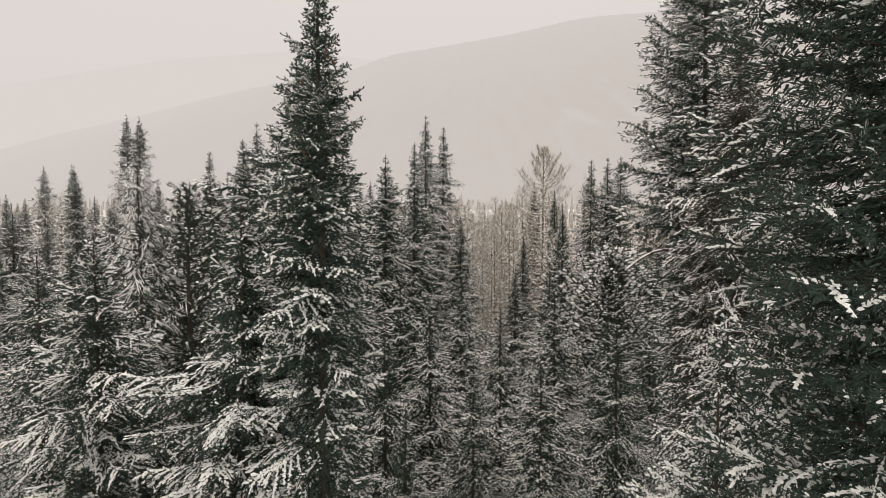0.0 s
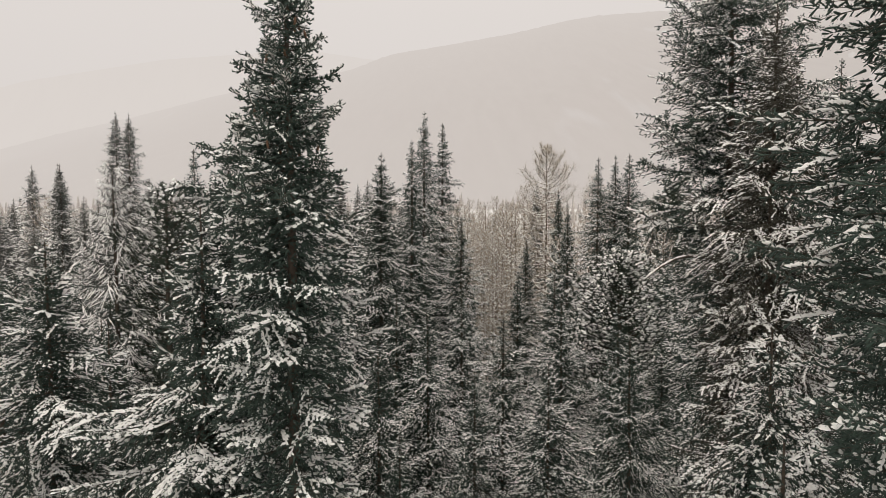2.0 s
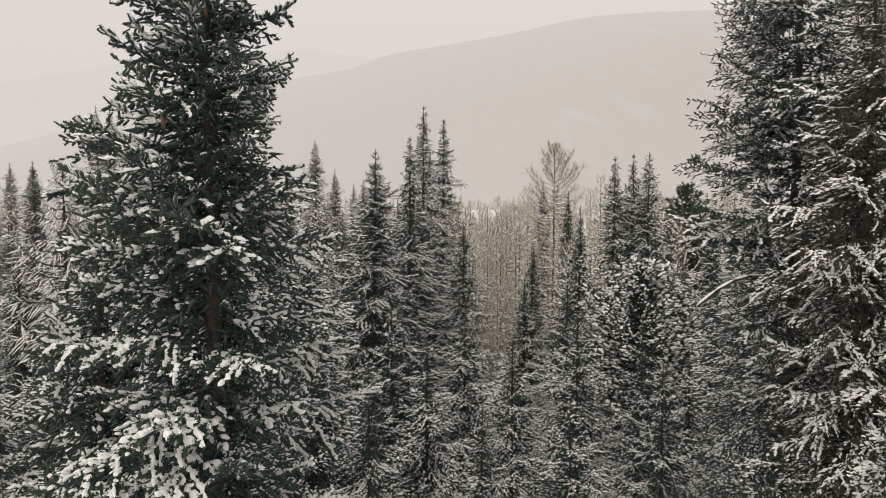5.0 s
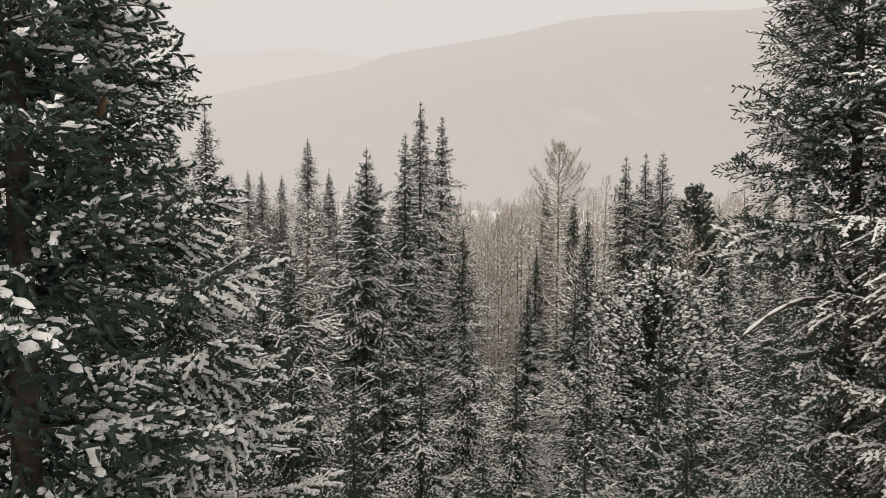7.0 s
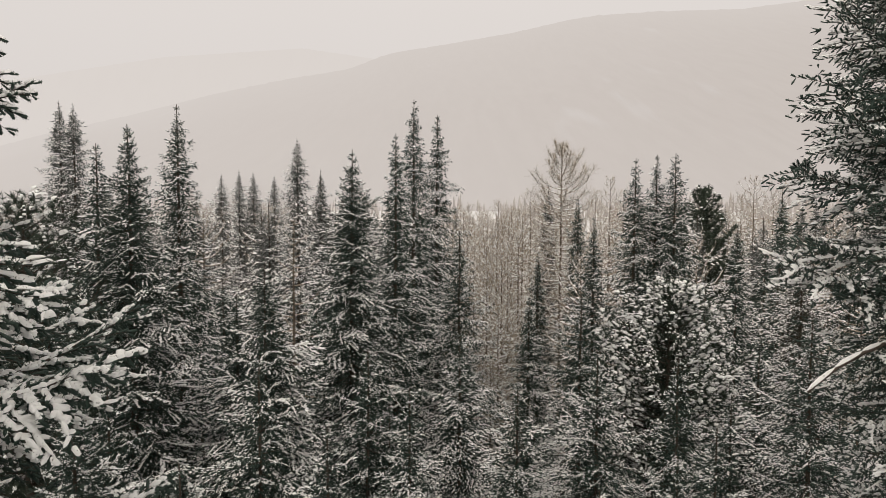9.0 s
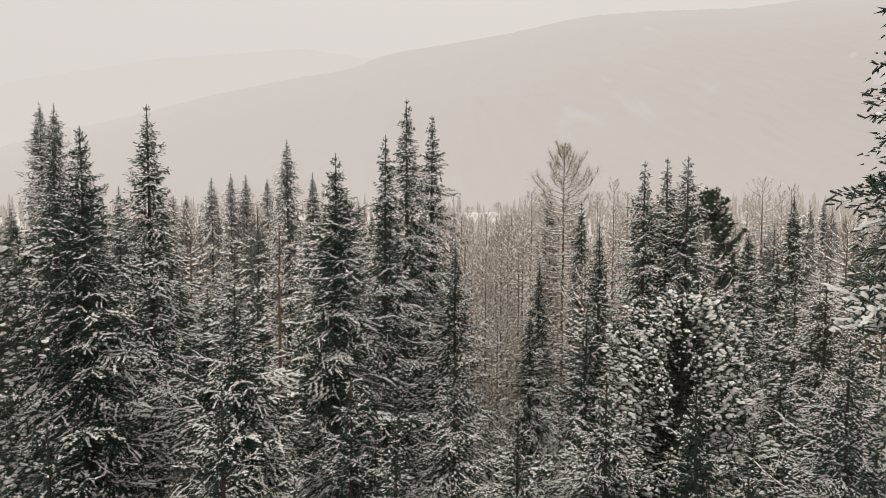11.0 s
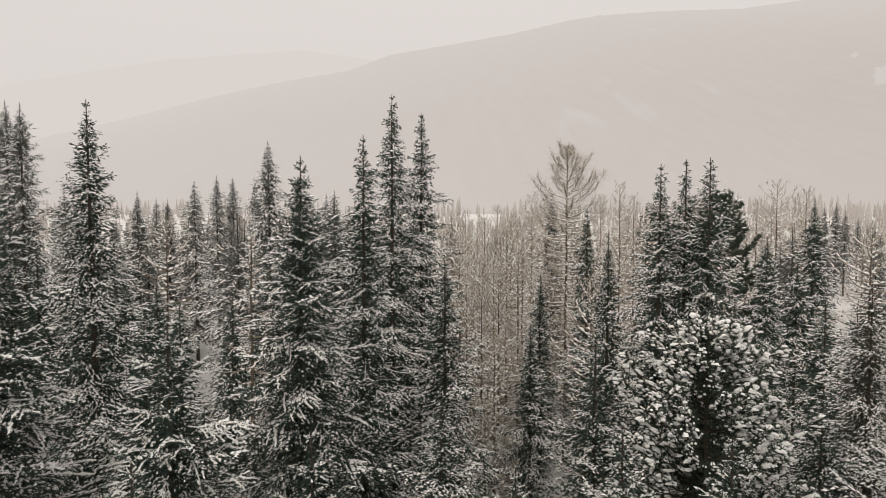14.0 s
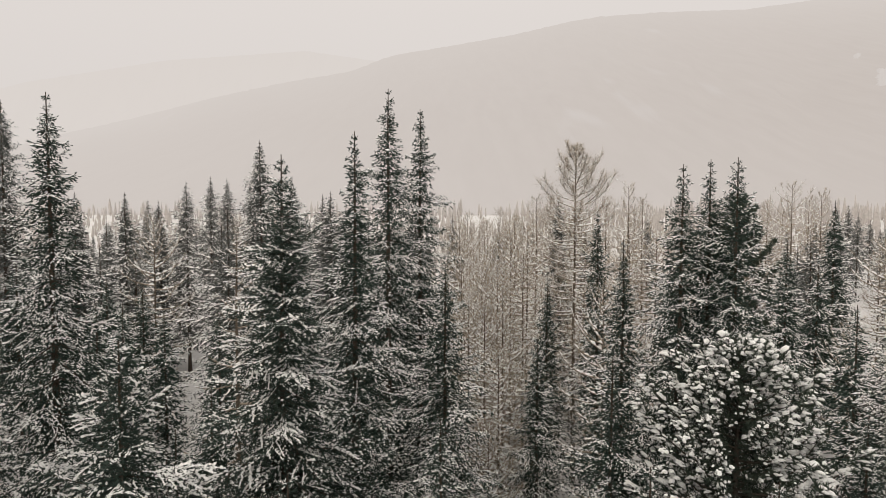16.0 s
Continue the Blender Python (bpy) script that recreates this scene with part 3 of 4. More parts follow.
def larch(name, x, y, H, label, seed, r=2.0, n_branches=70, twigs=24, thick=1.0, snowy=0.8, base=0.0, crown_base=2.5, round_top=False, spread=0.55):
    """A leafless larch: branches that sweep out and turn up, snow along them, and a haze of fine twigs at their ends."""
    rng = np.random.default_rng(seed)
    root = tagged(new(name), label, "tree", "larches of the stand")
    root.matrix_basis = pose(x, y, base - 0.05)
    child("trunk", trunk_mesh(H, 0.0065 * H, rng, 7, LARCH_BARK), root)
    wood, snow = Soup(), Soup()
    u = np.linspace(0, 1, 7)
    for i in range(n_branches):
        q = ((i + rng.uniform(0, 1)) / n_branches) ** 1.12
        d = 0.08 + (H - crown_base) * q
        L = min(r, 0.26 + (0.75 if round_top else spread) * d ** 0.85) * rng.uniform(0.6, 1.2)
        steep = max(0.0, 1 - d / 5.0)
        s0, curl = 0.80 * steep - 0.10 + rng.uniform(-0.15, 0.15), 0.22 + 0.2 * steep + rng.uniform(-0.12, 0.2)
        a = i * 2.4 + rng.uniform(-0.5, 0.5) + rng.uniform(-0.35, 0.35) * u
        reach = L * (u - 0.18 * u ** 3)
        pts = np.stack([np.cos(a) * reach, np.sin(a) * reach, H - d + L * (s0 * u + curl * u ** 2.4)], -1)
        wood.add(*tube(pts, thick * (0.005 + 0.006 * L) * (1.2 - u), 3), 0)
        w = 1 - 0.72 * rng.uniform(0, 1, twigs) ** 1.5
        P0 = np.stack([np.interp(w, u, pts[:, j]) for j in range(3)], -1)
        way = np.stack([np.interp(w, u[:-1], np.diff(pts[:, j])) for j in range(3)], -1)
        way /= np.linalg.norm(way, axis=1, keepdims=True)
        way = way * 0.6 + np.array([0, 0, 0.35]) + rng.normal(0, 0.65, (twigs, 3))
        ln = (0.20 + 0.24 * L) * rng.uniform(0.4, 1.15, twigs)
        wood.add(*stamp(CONE_SHOOT, P0, frames_of(way), ln, thick * rng.uniform(0.007, 0.012, twigs)), 0)
        dd = np.diff(pts, axis=0)
        on = rng.uniform(0, 1, 6) < snowy
        if on.any():
            lay(snow, TENTS, 0, rng, pts[:-1][on] + [0, 0, 0.006 * thick], frames_of(dd[on]), np.linalg.norm(dd[on], axis=1) * 1.1, thick * (0.034 + 0.016 * L) * (1.2 - 0.7 * u[:-1][on]))
        on = rng.uniform(0, 1, twigs) < 0.3 * snowy
        if on.any():
            lay(snow, TENTS, 0, rng, P0[on], frames_of(way[on]), ln[on] * 0.6, thick * rng.uniform(0.014, 0.026, on.sum()))
    tagged(child("crown", wood.mesh("crown", [LARCH_TWIG]), root), kind="stuff")
    tagged(child("snow", snow.mesh("branch_snow", [SNOW]), root), kind="stuff")
    return root


# ---- ground, slopes and far woods ----
def ground_height(x, y):
    rise = 0.115 * max(0.0, y - 45) * min(1, max(0.0, y - 45) / 40)
    rise = min(rise, 15.2) + max(0.0, min(1.0, (y - 175) / 60)) * 0.4
    return rise + 0.35 * noise.noise(Vector((x * 0.06, y * 0.06, 0))) * (1 if y < 150 else 0.4)


def ground():
    ys = np.concatenate([np.linspace(-60, 200, 131), np.geomspace(210, 4800, 24)])
    xs = np.concatenate([-np.geomspace(100, 4500, 14)[::-1], np.linspace(-96, 96, 97), np.geomspace(100, 4500, 14)])
    v = [(x, y, ground_height(x, y)) for y in ys for x in xs]
    n = len(xs)
    t = []
    for j in range(len(ys) - 1):
        for i in range(n - 1):
            a = j * n + i
            t += [(a, a + 1, a + n + 1), (a, a + n + 1, a + n)]
    ob = new("ground", mesh_of("ground", v, t, [GROUND_SNOW]))
    tagged(ob, "snow-covered forest floor rising gently towards the valley side", "ground", kind="structure")


ground()


def ridge(name, label, Y, profile, mat, foot, deep):
    """A mountainside: a slope from a foot near by up to a skyline far off, with spurs and gullies."""
    xs = np.linspace(-4200, 4200, 420)
    px = np.array([p[0] for p in profile], float)
    pz = np.array([p[1] for p in profile], float)
    top = np.interp(xs, px, pz)
    rows = 26
    v, t = [], []
    for j in range(rows):
        q = j / (rows - 1)
        for x, h in zip(xs, top):
            bumps = noise.noise(Vector((x * 0.004, q * 3, 1))) * 60 + noise.noise(Vector((x * 0.02, q * 9, 4))) * 14
            rough = noise.noise(Vector((x * 0.06, 0, 7))) * 5 * q
            v.append((x * (0.35 + 0.65 * q), Y - deep * (1 - q) + bumps * math.sin(math.pi * q), foot + (h - foot) * q ** 1.1 + rough))
    n = len(xs)
    for j in range(rows - 1):
        for i in range(n - 1):
            a = j * n + i
            t += [(a, a + 1, a + n + 1), (a, a + n + 1, a + n)]
    ob = new(name, mesh_of(name, v, t, [mat]))
    return tagged(ob, label, "mountain", kind="structure")


ridge("backdrop_mountain", "wooded mountainside with haze in its glowing colour", 3000,
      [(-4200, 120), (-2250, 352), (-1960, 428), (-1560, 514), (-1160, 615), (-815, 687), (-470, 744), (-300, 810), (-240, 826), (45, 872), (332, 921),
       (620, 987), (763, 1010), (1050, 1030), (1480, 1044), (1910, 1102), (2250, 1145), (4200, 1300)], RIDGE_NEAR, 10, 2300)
ridge("backdrop_ridge", "faint far ridge almost lost in haze-coloured glow", 4300,
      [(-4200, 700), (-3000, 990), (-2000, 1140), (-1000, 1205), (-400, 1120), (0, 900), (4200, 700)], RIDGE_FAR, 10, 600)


def snow_clearing(Y, px, pz, w, h, seed):
    """A bare snowfield on the far mountainside."""
    r = random.Random(seed)
    n = 120
    q = [0.8 + 0.45 * noise.noise(Vector((2 * math.cos(k * 2 * math.pi / n), 2 * math.sin(k * 2 * math.pi / n), seed))) + r.uniform(-0.12, 0.12) for k in range(n)]
    rim = [(px + w * math.cos(a) * f, Y - 6 * math.sin(a), pz + h * math.sin(a) * f) for a, f in ((2 * math.pi * k / n, q[k]) for k in range(n))]
    ob = new("backdrop_snowfield", mesh_of("snowfield", [(px, Y, pz)] + rim, [(0, 1 + k, 1 + (k + 1) % n) for k in range(n)], [SNOWFIELD]))
    tagged(ob, "bare snowfield on the far mountainside", "snowfield", kind="structure")


# Snow tone dulled by painted haze; it glows like the slope behind.
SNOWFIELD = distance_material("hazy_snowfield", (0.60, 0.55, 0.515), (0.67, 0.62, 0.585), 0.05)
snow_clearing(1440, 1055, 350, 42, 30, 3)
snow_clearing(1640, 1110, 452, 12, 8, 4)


# ---- the trees that the path passes ----
spruce("spruce_tree", -2.05, 9.75, 17.2, "dark green spruce with cones and clumped snow on its shoots", 11, fine=3, k=0.245, power=0.9, rmax=1.0, ragged=0.24, gap=0.38, per=5,
       snowy=0.62, weep=0.15, core=0.5, split=True, coarse_below=10.5, lower=-6, upper=45, crown_base=5.5, short_side=(-0.3, 0.35),
       extra=((14.85, 0.26, 0.72, 26), (14.4, 0.18, 0.76, 22), (13.85, 3.0, 1.30, 10), (14.3, 2.7, 0.95, 15)))
spruce("spruce_tree", -3.85, 11.2, 13.3, "spruce thickly laden with snow, standing close behind a taller one", 12, fine=2, k=0.46, power=0.7, rmax=1.7, gap=0.40, per=5,
       snowy=0.62, weep=0.30, split=True, coarse_below=8.0, extra=((10.3, 3.45, 2.0, -8), (10.1, 3.2, 1.7, -10)))
spruce("spruce_tree", -3.0, 12.2, 16.3, "spruce with thick clumped snow on reaching boughs", 19, fine=3, k=0.36, power=0.68, rmax=1.15, gap=0.40, per=5, snowy=0.75, weep=0.2, core=0.6,
       split=True, coarse_below=10.0, crown_base=3, extra=((14.7, -0.2, 0.75, 24), (14.3, -0.1, 0.8, 20), (13.5, -0.3, 1.45, 8), (12.9, -0.2, 1.5, 6), (12.3, -0.4, 1.7, 6), (11.5, -0.2, 1.8, 4), (12.0, 0.1, 1.5, 4), (11.0, -0.1, 2.0, 2)))
spruce("spruce_tree", 5.3, 6.8, 19.5, "large dark spruce with dense upturned snowy shoots", 13, fine=2, k=0.46, power=0.72, rmax=1.6, gap=0.34, per=6,
       snowy=0.16, weep=0.12, split=True, coarse_below=9.5, lower=0, crown_base=6, core=0.9)
spruce("spruce_tree", 8.0, 18.4, 23.0, "tall broad spruce with bulging dark foliage and a snowy bent bough", 14, fine=2, k=0.46, power=0.72, rmax=1.9, gap=0.48, per=6,
       snowy=0.42, weep=0.15, split=True, coarse_below=8, lower=0, ragged=0.25, crown_base=6, core=0.7, short_side=(2.55, 0.5),
       extra=((19.4, 3.6, 1.7, 14), (18.8, 3.75, 2.0, 12), (18.2, 3.6, 2.2, 12), (17.6, 3.5, 2.3, 10), (17.0, 3.6, 2.4, 12), (16.3, 3.65, 2.5, 6), (15.3, 3.55, 2.9, 5), (14.9, 3.75, 2.8, 3), (14.5, 3.5, 2.8, 3), (13.6, 3.6, 2.8, 0), (12.9, 3.5, 2.8, 0)))
spruce("spruce_tree", 7.7, 15.6, 18.0, "slim brownish spruce powdered with snow in front of a larger one", 15, fine=2, k=0.34, power=0.72, rmax=1.5, gap=0.36, per=5, core=0.65,
       snowy=0.5, weep=0.35, split=True, coarse_below=9, crown_base=5, needles=BROWNED)
spruce("spruce_tree", 5.95, 12.3, 11.1, "short spruce with drooping branches white with snow", 16, fine=2, k=0.5, power=0.7, rmax=1.5, gap=0.40, per=5, snowy=1.1, weep=0.7,
       split=True, coarse_below=7, lower=-30)
spruce("spruce_tree", 4.0, 8.5, 10.5, "young spruce with a puffy snow-covered top", 17, fine=2, k=0.5, power=0.7, rmax=1.5, gap=0.36, per=5, snowy=1.0, weep=0.15, split=True, coarse_below=8)
spruce("spruce_tree", -8.8, 14.8, 12.6, "spruce with level snow-laden branches above dark gaps", 18, fine=2, k=0.48, power=0.7, rmax=1.9, gap=0.40, per=5, snowy=0.45, weep=0.25, split=True,
       coarse_below=6)

# ---- the stand in the middle distance ----
MID = [  # x, y, height, k, rmax, snowy, weep, label
    (-2.95, 30.1, 16.2, 0.38, 1.75, 0.75, 0.25, "full dark spruce with snow on every tier"),
    (-1.65, 33.2, 17.2, 0.27, 1.7, 0.75, 0.25, "slender spruce with a thin bare tip"),
    (-1.18, 38.6, 19.6, 0.29, 1.9, 0.75, 0.25, "tall spire-shaped spruce, one of a close pair"),
    (-0.05, 40.6, 19.2, 0.29, 2.1, 0.75, 0.25, "tall spire-shaped spruce beside its twin"),
    (-10.2, 32.5, 18.2, 0.31, 1.8, 0.70, 0.25, "tall narrow dark spruce standing above the stand"),
    (-8.93, 26.4, 16.5, 0.36, 2.0, 0.70, 0.25, "pointed dark spruce with an open snowy crown"),
    (-5.05, 26.6, 12.4, 0.46, 2.1, 1.0, 0.35, "smaller spruce heavily dusted with snow"),
    (8.65, 34.9, 16.4, 0.33, 1.7, 0.65, 0.25, "dark spruce in a tight cluster of three"),
    (9.75, 35.4, 16.6, 0.30, 1.6, 0.65, 0.25, "dark spruce in a tight cluster of three"),
    (10.3, 34.7, 16.6, 0.33, 1.8, 0.65, 0.25, "dark spruce in a tight cluster of three"),
    (8.0, 43.0, 15.0, 0.24, 1.1, 0.55, 0.25, "narrow column-like dark spruce beside a larch"),
    (7.4, 37.0, 13.9, 0.25, 1.1, 0.65, 0.25, "narrow column-like dark spruce"),
    (-11.6, 29.4, 16.3, 0.27, 1.6, 0.7, 0.25, "slender spruce beside a broader pine"),
    (14.9, 33.0, 12.4, 0.42, 2.0, 2.4, 0.4, "spruce almost white with snow"),
    (10.6, 25.4, 11.2, 0.48, 2.0, 2.2, 0.3, "lower spruce thick with snow"),
    (-6.6, 28.6, 11.2, 0.42, 1.9, 0.9, 0.3, "low spruce filling a gap in the stand"),
    (-7.0, 20.5, 10.4, 0.5, 2.0, 0.9, 0.3, "low spruce with broad snowy tiers"),
    (-13.5, 19.5, 12.0, 0.45, 2.0, 0.8, 0.3, "spruce with broad snowy tiers"),
    (2.6, 27.0, 8.8, 0.45, 1.7, 0.9, 0.3, "young spruce with snowy level branches"),
    (5.2, 27.6, 9.6, 0.45, 1.8, 0.9, 0.3, "young spruce with snowy level branches"),
    (1.0, 35.2, 13.2, 0.36, 1.7, 0.8, 0.3, "spruce with long low snowy branches"),
    (4.9, 40.5, 9.6, 0.33, 1.4, 0.8, 0.3, "young spruce beside the open lane"),
    (6.0, 44.5, 11.6, 0.28, 1.3, 0.7, 0.3, "narrow spruce beside the open lane"),
    (-0.6, 24.5, 9.3, 0.42, 1.7, 0.85, 0.3, "young spruce with snowy level branches"),
    (0.9, 30.0, 9.8, 0.40, 1.7, 0.85, 0.3, "young spruce with snowy level branches"),
    (16.1, 26.0, 19.5, 0.34, 1.8, 0.7, 0.25, "tall spruce at the edge of a dark group"),
    (9.8, 13.8, 19.0, 0.42, 1.7, 0.5, 0.25, "tall dark spruce behind a nearer one"),
    (3.4, 20.5, 8.4, 0.5, 1.7, 0.9, 0.3, "young spruce below the open lane"),
]
for i, (x, y, H, k, rmax, snowy, weep, label) in enumerate(MID):
    near = y < 31 and -9 < x < -2
    spruce("spruce_tree", x, y, H, label, 40 + i, fine=2 if near else 1, split=near, k=k * 0.88, power=0.8, rmax=rmax * 1.1, snowy=snowy * (0.42 if near else 0.9), weep=weep * (0.6 if near else 1), gap=0.40 if near else 0.50, per=5, coarse_below=min(4.0, 0.3 * H), crown_base=0.7 if H < 11 else 2.0, needles=BROWNED if "almost white" in label else NEEDLES)

bare_tree("weeping_spruce", -12.4, 24.0, 15.0, "half-bare spruce with long weeping branches white with rime", 31, r=2.5, n_branches=130, twigs=40, thick=1.5, snowy=1.0, droop=0.95,
      hang=(-1.3, -0.1), group="spruces of the stand", bark=BARK, twig_mat=RIME_HAZE, crown_base=3.0)
pine("pine_tree", 9.13, 32.0, 11.0, "stone pine with rounded heaps of snow on its tufts", 51, r=2.7, tip=0.20, snowy=1.2, n_branches=150, spire=0.88)
pine("pine_tree", -10.5, 24.2, 14.2, "dark round-topped stone pine lightly snowed", 52, r=1.9, tip=0.18, snowy=0.4, n_branches=110)
pine("pine_tree", 22.0, 58.5, 15.5, "dark dense round-topped stone pine", 53, r=2.7, tip=0.32, snowy=0.12, n_branches=120, base=0.6)
larch("larch_tree", 7.93, 47.4, 18.3, "tall leafless larch with a thin bowed crown", 61, r=2.6, n_branches=190, twigs=80, thick=1.4, snowy=1.0, spread=0.74)
bare_tree("dead_spruce", -7.4, 39.5, 13.8, "dry leafless tree with down-curved snowy branches", 62, r=2.4, n_branches=60, twigs=12, thick=1.7, droop=0.6, snowy=0.95, bark=LARCH_BARK, twig_mat=LARCH_TWIG)

# ---- far trees that stand clear against the slope ----
FAR = [  # x, y, top, k, rmax, label
    (-29.3, 55.0, 22.6, 0.30, 1.9, "tall haze-tinted spruce with a blunt top, one of two"),
    (-27.7, 54.2, 22.3, 0.30, 2.0, "tall haze-tinted spruce with a blunt top, one of two"),
    (-31.2, 49.8, 17.5, 0.26, 1.7, "haze-tinted spruce at the edge of the stand"),
    (-29.9, 48.0, 17.3, 0.26, 1.7, "haze-tinted spruce at the edge of the stand"),
    (-41.8, 62.0, 18.4, 0.30, 2.0, "haze-tinted spruce at the edge of the stand"),
    (-42.9, 58.0, 15.4, 0.30, 2.0, "haze-tinted spruce at the edge of the stand"),
    (-46.7, 66.0, 15.2, 0.30, 2.0, "haze-tinted spruce at the edge of the stand"),
    (-35.4, 60.0, 15.2, 0.30, 2.0, "haze-tinted spruce at the edge of the stand"),
    (-23.6, 55.0, 16.4, 0.24, 1.4, "thin-topped spruce with a haze-tinted crown"),
    (-22.3, 40.0, 14.3, 0.34, 2.0, "dark spruce of the further stand"),
    (-10.05, 51.1, 19.3, 0.33, 2.0, "tall spruce with an open snowy top"),
    (-29.9, 62.0, 17.1, 0.26, 1.7, "haze-tinted spruce of the further stand"),
    (-36.8, 75.0, 16.8, 0.30, 1.9, "haze-tinted spruce of the further stand"),
    (-21.9, 58.0, 16.5, 0.26, 1.6, "haze-tinted spruce of the further stand"),
    (-27.3, 72.0, 16.4, 0.30, 1.8, "haze-tinted spruce of the further stand"),
    (-23.4, 66.0, 16.2, 0.26, 1.6, "haze-tinted spruce of the further stand"),
    (-21.0, 66.0, 17.8, 0.32, 2.0, "haze-tinted spruce of the further stand"),
    (-21.7, 73.0, 18.7, 0.26, 1.8, "haze-tinted spruce of the further stand"),
    (-20.7, 74.6, 18.6, 0.33, 2.1, "haze-tinted spruce of the further stand"),
    (-18.2, 74.0, 18.2, 0.30, 2.0, "haze-tinted spruce of the further stand"),
    (-9.4, 56.0, 17.5, 0.24, 1.4, "narrow spruce of the further stand"),
    (-7.2, 58.0, 16.6, 0.30, 1.7, "haze-tinted spruce of the further stand"),
    (-9.0, 64.0, 16.6, 0.28, 1.7, "haze-tinted spruce of the further stand"),
    (-6.5, 60.0, 15.4, 0.32, 1.9, "haze-tinted spruce of the further stand"),
    (25.5, 53.1, 15.8, 0.25, 1.5, "narrow dark spruce among larches"),
    (20.2, 49.0, 13.4, 0.28, 1.5, "dark spruce among larches"),
    (42.1, 78.0, 15.5, 0.26, 1.7, "haze-tinted spruce among larches"),
    (50.0, 88.0, 16.3, 0.28, 1.8, "haze-tinted spruce among larches"),
    (56.4, 93.2, 14.4, 0.28, 1.8, "haze-tinted spruce among larches"),
    (51.7, 84.0, 14.2, 0.28, 1.8, "haze-tinted spruce among larches"),
    (45.0, 72.0, 13.4, 0.28, 1.8, "haze-tinted spruce among larches"),
    (7.9, 52.0, 16.1, 0.22, 1.2, "narrow spruce behind a larch"),
]
for i, (x, y, top, k, rmax, label) in enumerate(FAR):
    z = ground_height(x, y)
    # The further back, the more haze is put into the needle colour.
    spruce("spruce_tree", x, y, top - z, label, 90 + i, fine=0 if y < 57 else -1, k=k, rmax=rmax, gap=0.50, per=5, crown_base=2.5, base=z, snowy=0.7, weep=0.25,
           needles=NEEDLES if 10 < x < 30 else RIME_HAZE if y < 60 else HAZED, group="far spruces", ragged=0.22)

LARCHES = [  # x, y, top
    (3.2, 75.0, 15.0), (7.1, 82.0, 15.6), (10.3, 95.0, 14.8), (8.7, 66.0, 16.4), (12.4, 80.0, 16.8), (17.0, 64.0, 16.2), (14.3, 58.9, 17.0),
    (28.7, 63.3, 17.3), (33.6, 67.3, 16.8), (35.4, 72.0, 16.5), (38.0, 84.0, 16.6), (21.1, 90.0, 17.2), (5.2, 58.0, 13.5), (3.6, 54.0, 11.5), (5.6, 50.5, 12.5), (2.4, 60.0, 12.8), (6.4, 62.0, 14.4), (9.6, 56.0, 14.8), (11.4, 61.0, 15.2), (1.2, 66.0, 13.8), (4.6, 67.0, 14.4), (12.6, 53.0, 13.4), (4.4, 46.5, 9.0), (4.0, 50.0, 12.0), (6.6, 48.0, 11.0), (2.2, 52.5, 9.5),
    (2.9, 44.0, 10.5), (3.3, 41.0, 8.8), (2.2, 45.5, 11.0), (3.8, 44.5, 11.5), (3.0, 48.0, 12.0), (1.9, 49.0, 12.5), (2.7, 38.5, 6.5),
]
for i, (x, y, top) in enumerate(LARCHES):
    z = ground_height(x, y)
    larch("larch_tree", x, y, top - z, "leafless straw-coloured larch with snow on its twigs", 130 + i, r=2.3, n_branches=88, twigs=22, thick=1.8, crown_base=1.2, base=z, snowy=0.65, round_top=i in (7, 8))

# ---- the rest of the stand: copies of a few grown forms ----
LISTED = [(o.matrix_basis.translation.x, o.matrix_basis.translation.y) for o in scene.objects if o.type == "EMPTY"]
FORMS = {
    "near": [spruce("spruce_tree", 60 + 4 * i, -30, 10.0, "snow-covered spruce of the stand", 200 + i, fine=0, k=0.42, rmax=1.7, gap=0.74, per=5, crown_base=2.0, snowy=0.85, weep=0.3) for i in range(4)],
    "close": [spruce("spruce_tree", 60 + 4 * i, -25, 10.0, "snow-covered spruce of the stand", 205 + i, fine=1, k=0.40, power=0.8, rmax=2.0, gap=0.66, per=5, crown_base=0.8, coarse_below=3.0, snowy=0.6, weep=0.3) for i in range(3)],
    "far": [spruce("spruce_tree", 60 + 4 * i, -36, 12.0, "haze-tinted spruce of the far stand", 210 + i, fine=-1, k=0.36, rmax=1.7, gap=1.0, per=4, crown_base=1.8, snowy=0.75, weep=0.3, needles=HAZED, group="far spruces") for i in range(4)],
    "larch": [larch("larch_tree", 60 + 4 * i, -42, 12.0, "leafless straw-coloured larch of the far stand", 220 + i, r=2.2, n_branches=72, twigs=16, thick=2.1, snowy=0.6, spread=0.65, crown_base=1.2) for i in range(4)],
}
fill = random.Random(5)
y = 15.0
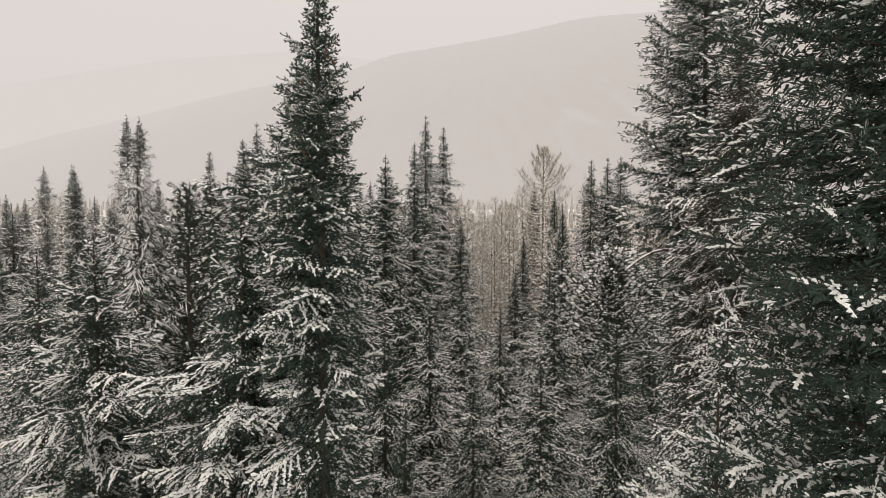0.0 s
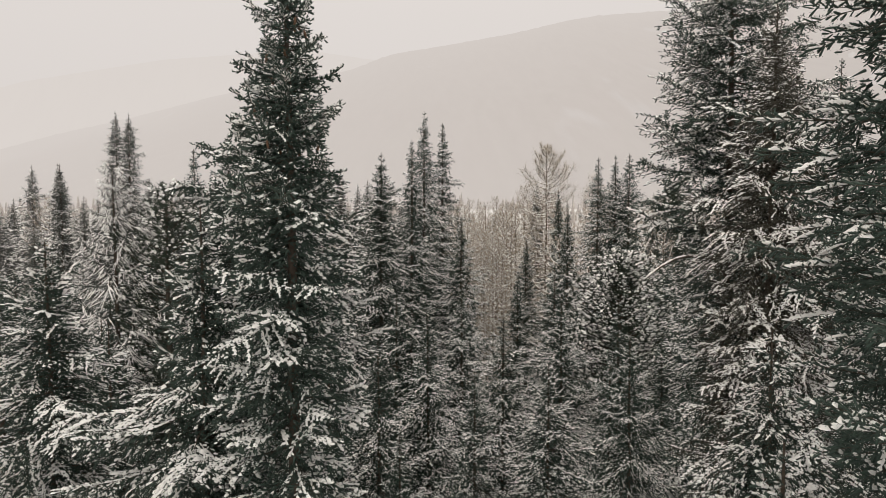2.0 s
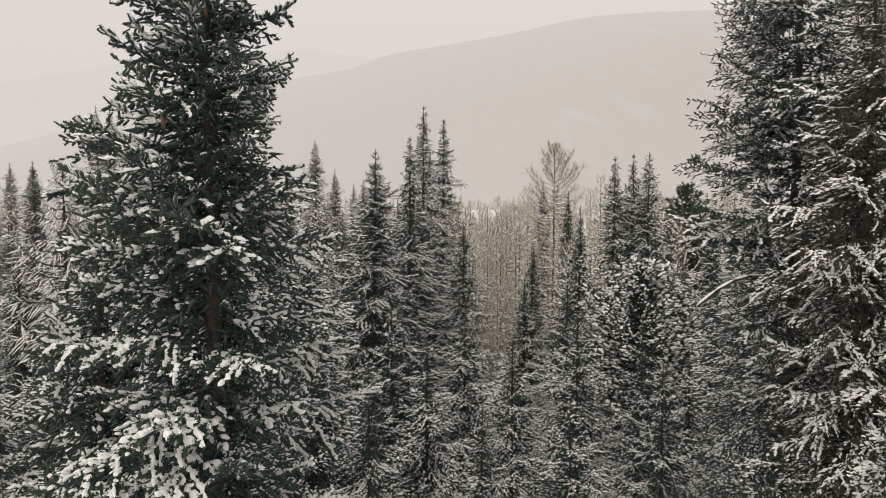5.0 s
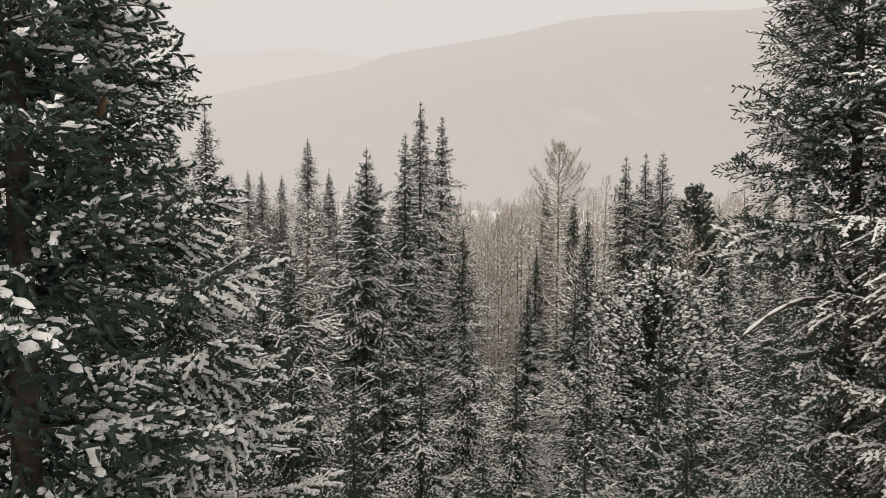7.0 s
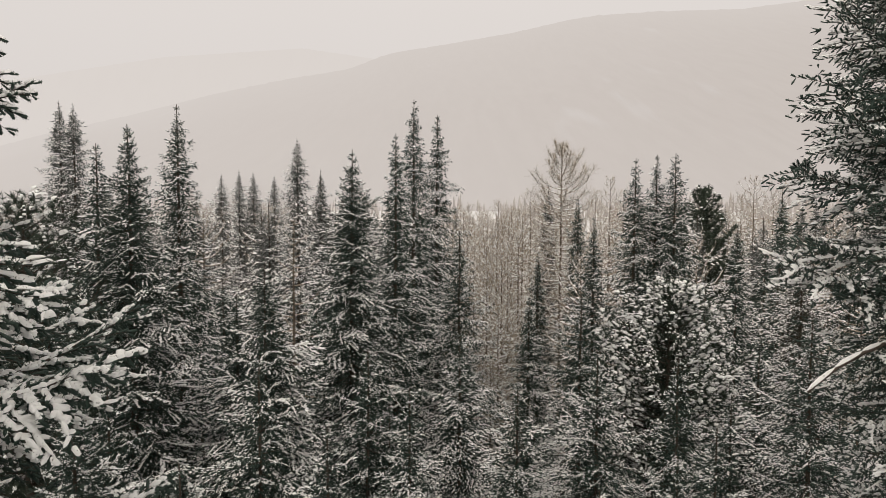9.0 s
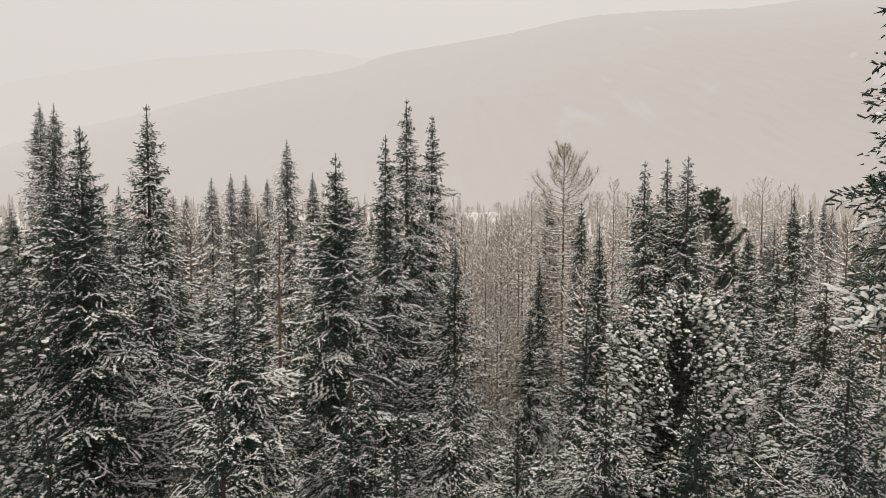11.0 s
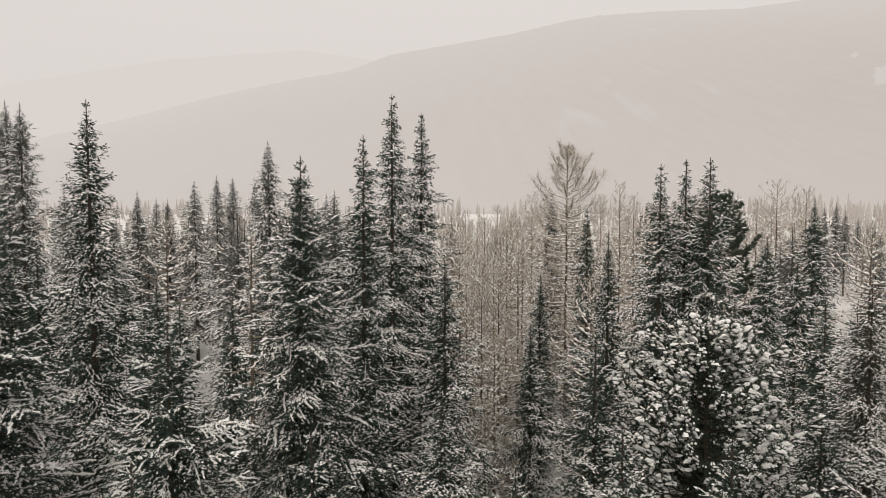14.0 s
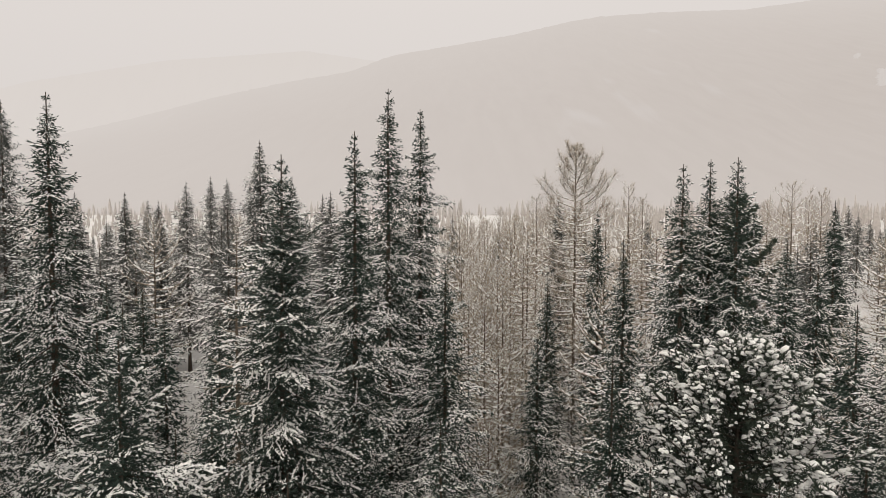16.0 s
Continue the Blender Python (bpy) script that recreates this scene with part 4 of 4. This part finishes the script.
while y < 112:
    step = 4.4 if y < 36 else 3.8 if y < 56 else 5.8
    reach = 0.80 * y + 5
    x = -reach + fill.uniform(0, step)
    while x < reach:
        px, py = x + fill.uniform(-1.4, 1.4), y + fill.uniform(-1.6, 1.6)
        x += step * fill.uniform(0.8, 1.3)
        if min(math.hypot(px - a, py - b) for a, b in LISTED) < (2.2 if y < 50 else 1.4):
            continue
        slant = px / max(py, 1)
        if py < 26 and abs(px) < 5.5 or (1.4 < px < 4.8 and 30 < py < 56):
            continue
        z = ground_height(px, py)
        if py < 52:
            kind, H = "close" if py < 36 else "near", fill.uniform(7.0, 10.0) if py < 32 else fill.uniform(8.5, 12.5)
            if slant > 0.1 and py > 36 and fill.random() < 0.35:
                kind = "larch"
        else:
            kind = "larch" if fill.random() < (0.80 if 0.0 < slant < 0.34 else 0.40 if slant >= 0.34 else 0.06) else "far"
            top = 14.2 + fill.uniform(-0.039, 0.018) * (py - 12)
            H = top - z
        if H < 4:
            continue
        src = fill.choice(FORMS[kind])
        h0 = 10.0 if kind in ("near", "close") else 12.0
        w = fill.uniform(0.9, 1.15)
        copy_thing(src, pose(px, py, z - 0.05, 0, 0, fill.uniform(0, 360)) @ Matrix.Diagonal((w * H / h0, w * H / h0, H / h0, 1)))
        LISTED.append((px, py))
    y += step * 0.95
for px, py, H in ((-2.2, 21.5, 9.2), (-4.4, 19.3, 9.4), (1.1, 21.8, 7.6), (-1.2, 18.0, 7.2), (-4.3, 23.6, 10.2), (-2.0, 26.8, 9.6), (6.6, 22.4, 8.8), (7.6, 27.2, 9.4), (12.6, 22.6, 9.8), (10.2, 29.0, 7.6), (12.5, 31.6, 9.4), (-8.0, 23.4, 9.6), (-11.0, 20.6, 9.8)):  # young growth below the path
    copy_thing(fill.choice(FORMS["close"]), pose(px, py, ground_height(px, py) - 0.05, 0, 0, fill.uniform(0, 360)) @ Matrix.Diagonal((H / 10, H / 10, H / 10, 1)))
    LISTED.append((px, py))
for _ in range(34):  # larches crowd the lane's far end
    py = fill.uniform(50, 92)
    px = py * fill.uniform(0.03, 0.28)
    if min(math.hypot(px - a, py - b) for a, b in LISTED) < 1.3 or (px < 4.6 and py < 54):
        continue
    z = ground_height(px, py)
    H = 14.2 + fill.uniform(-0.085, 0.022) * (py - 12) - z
    copy_thing(fill.choice(FORMS["larch"]), pose(px, py, z - 0.05, 0, 0, fill.uniform(0, 360)) @ Matrix.Diagonal((H / 11, H / 11, H / 12, 1)))
    LISTED.append((px, py))
for group in FORMS.values():  # the models themselves stand in the wood behind the start
    for i, ob in enumerate(group):
        ob.matrix_basis.translation = ob.matrix_basis.translation + Vector((-66, 0, 0.0))


# ---- far woods on the valley side ----
def far_woods():
    """Distant trees past counting: stacked ragged tiers, thinning out round a clearing."""
    s = Soup()
    r = np.random.default_rng(9)
    n = 3400
    x, y = r.uniform(-150, 190, n), r.uniform(97, 178, n)
    open_ = (np.abs(x / y - 0.062) < 0.032) & (y > 150) & (r.uniform(0, 1, n) < 0.8)
    x, y = x[~open_], y[~open_]
    n = len(x)
    z = np.array([ground_height(a, b) for a, b in zip(x, y)])
    h = r.uniform(1.6, 3.4, n) * r.choice((0.8, 1.0, 1.6), n) + np.clip(x / 60, 0, 1.2)
    up = np.tile(np.array([[0, 0, 1.0], [0, 1, 0], [1, 0, 0]]), (n, 1, 1))
    w = h * r.uniform(0.12, 0.26, n)
    for q, f in ((0.0, 1.0), (0.3, 0.75), (0.58, 0.45)):
        s.add(*stamp(spindle(5, 0.22), np.stack([x + r.normal(0, 0.08, n), y, z + q * h], -1), up, h * (1 - q) * r.uniform(0.8, 1.05, n), w * f))
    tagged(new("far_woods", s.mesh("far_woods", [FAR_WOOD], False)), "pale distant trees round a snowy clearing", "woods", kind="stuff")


far_woods()


# ---- a bare bent bough on the broad spruce, with snow along it ----
def bent_bough(parent):
    pts = np.array([(7.9, 18.3, 11.85), (7.0, 17.6, 12.0), (6.4, 17.2, 12.04), (6.0, 17.0, 11.97), (5.6, 16.95, 11.76), (5.2, 16.9, 11.45)]) - np.array(parent.location)
    wood, snow = Soup(), Soup()
    wood.add(*tube(pts, [0.045, 0.04, 0.035, 0.03, 0.022, 0.012], 6))
    rng = np.random.default_rng(3)
    p0, d = pts[:-1], np.diff(pts, axis=0)
    lay(snow, CAPS[3], 0, rng, p0 + [0, 0, 0.02], frames_of(d), np.linalg.norm(d, axis=1) * 1.05, np.full(len(d), 0.05))
    b = child("bare_bough", wood.mesh("bare_bough", [BARK]), parent, label="bare bent bough")
    child("snow", snow.mesh("bough_snow", [SNOW]), b)


bent_bough(next(o for o in scene.objects if o.get("label", "").startswith("tall broad spruce")))


# ---- cones that hang in the top of the dark spruce beside the path ----
def hanging_cones(parent, H):
    v, t = shoot(1, 8, ((0.0, 0.4), (0.15, 0.85), (0.5, 1.0), (0.85, 0.6)), 30, 0.58)
    me = mesh_of("cone", v * np.array([0.11, 0.036, 0.036]), t, [CONE])
    r = random.Random(8)
    for _ in range(22):
        a, d = r.uniform(0, 2 * math.pi), r.uniform(1.2, 3.2)
        q = 0.19 * d * r.uniform(0.5, 0.9)
        child("cone", me, parent, pose(q * math.cos(a), q * math.sin(a), H - d, r.uniform(-15, 15), 90 + r.uniform(-18, 18), 0), "red-brown hanging cone")


hanging_cones(next(o for o in scene.objects if o.get("label", "").startswith("dark green spruce")), 17.2)
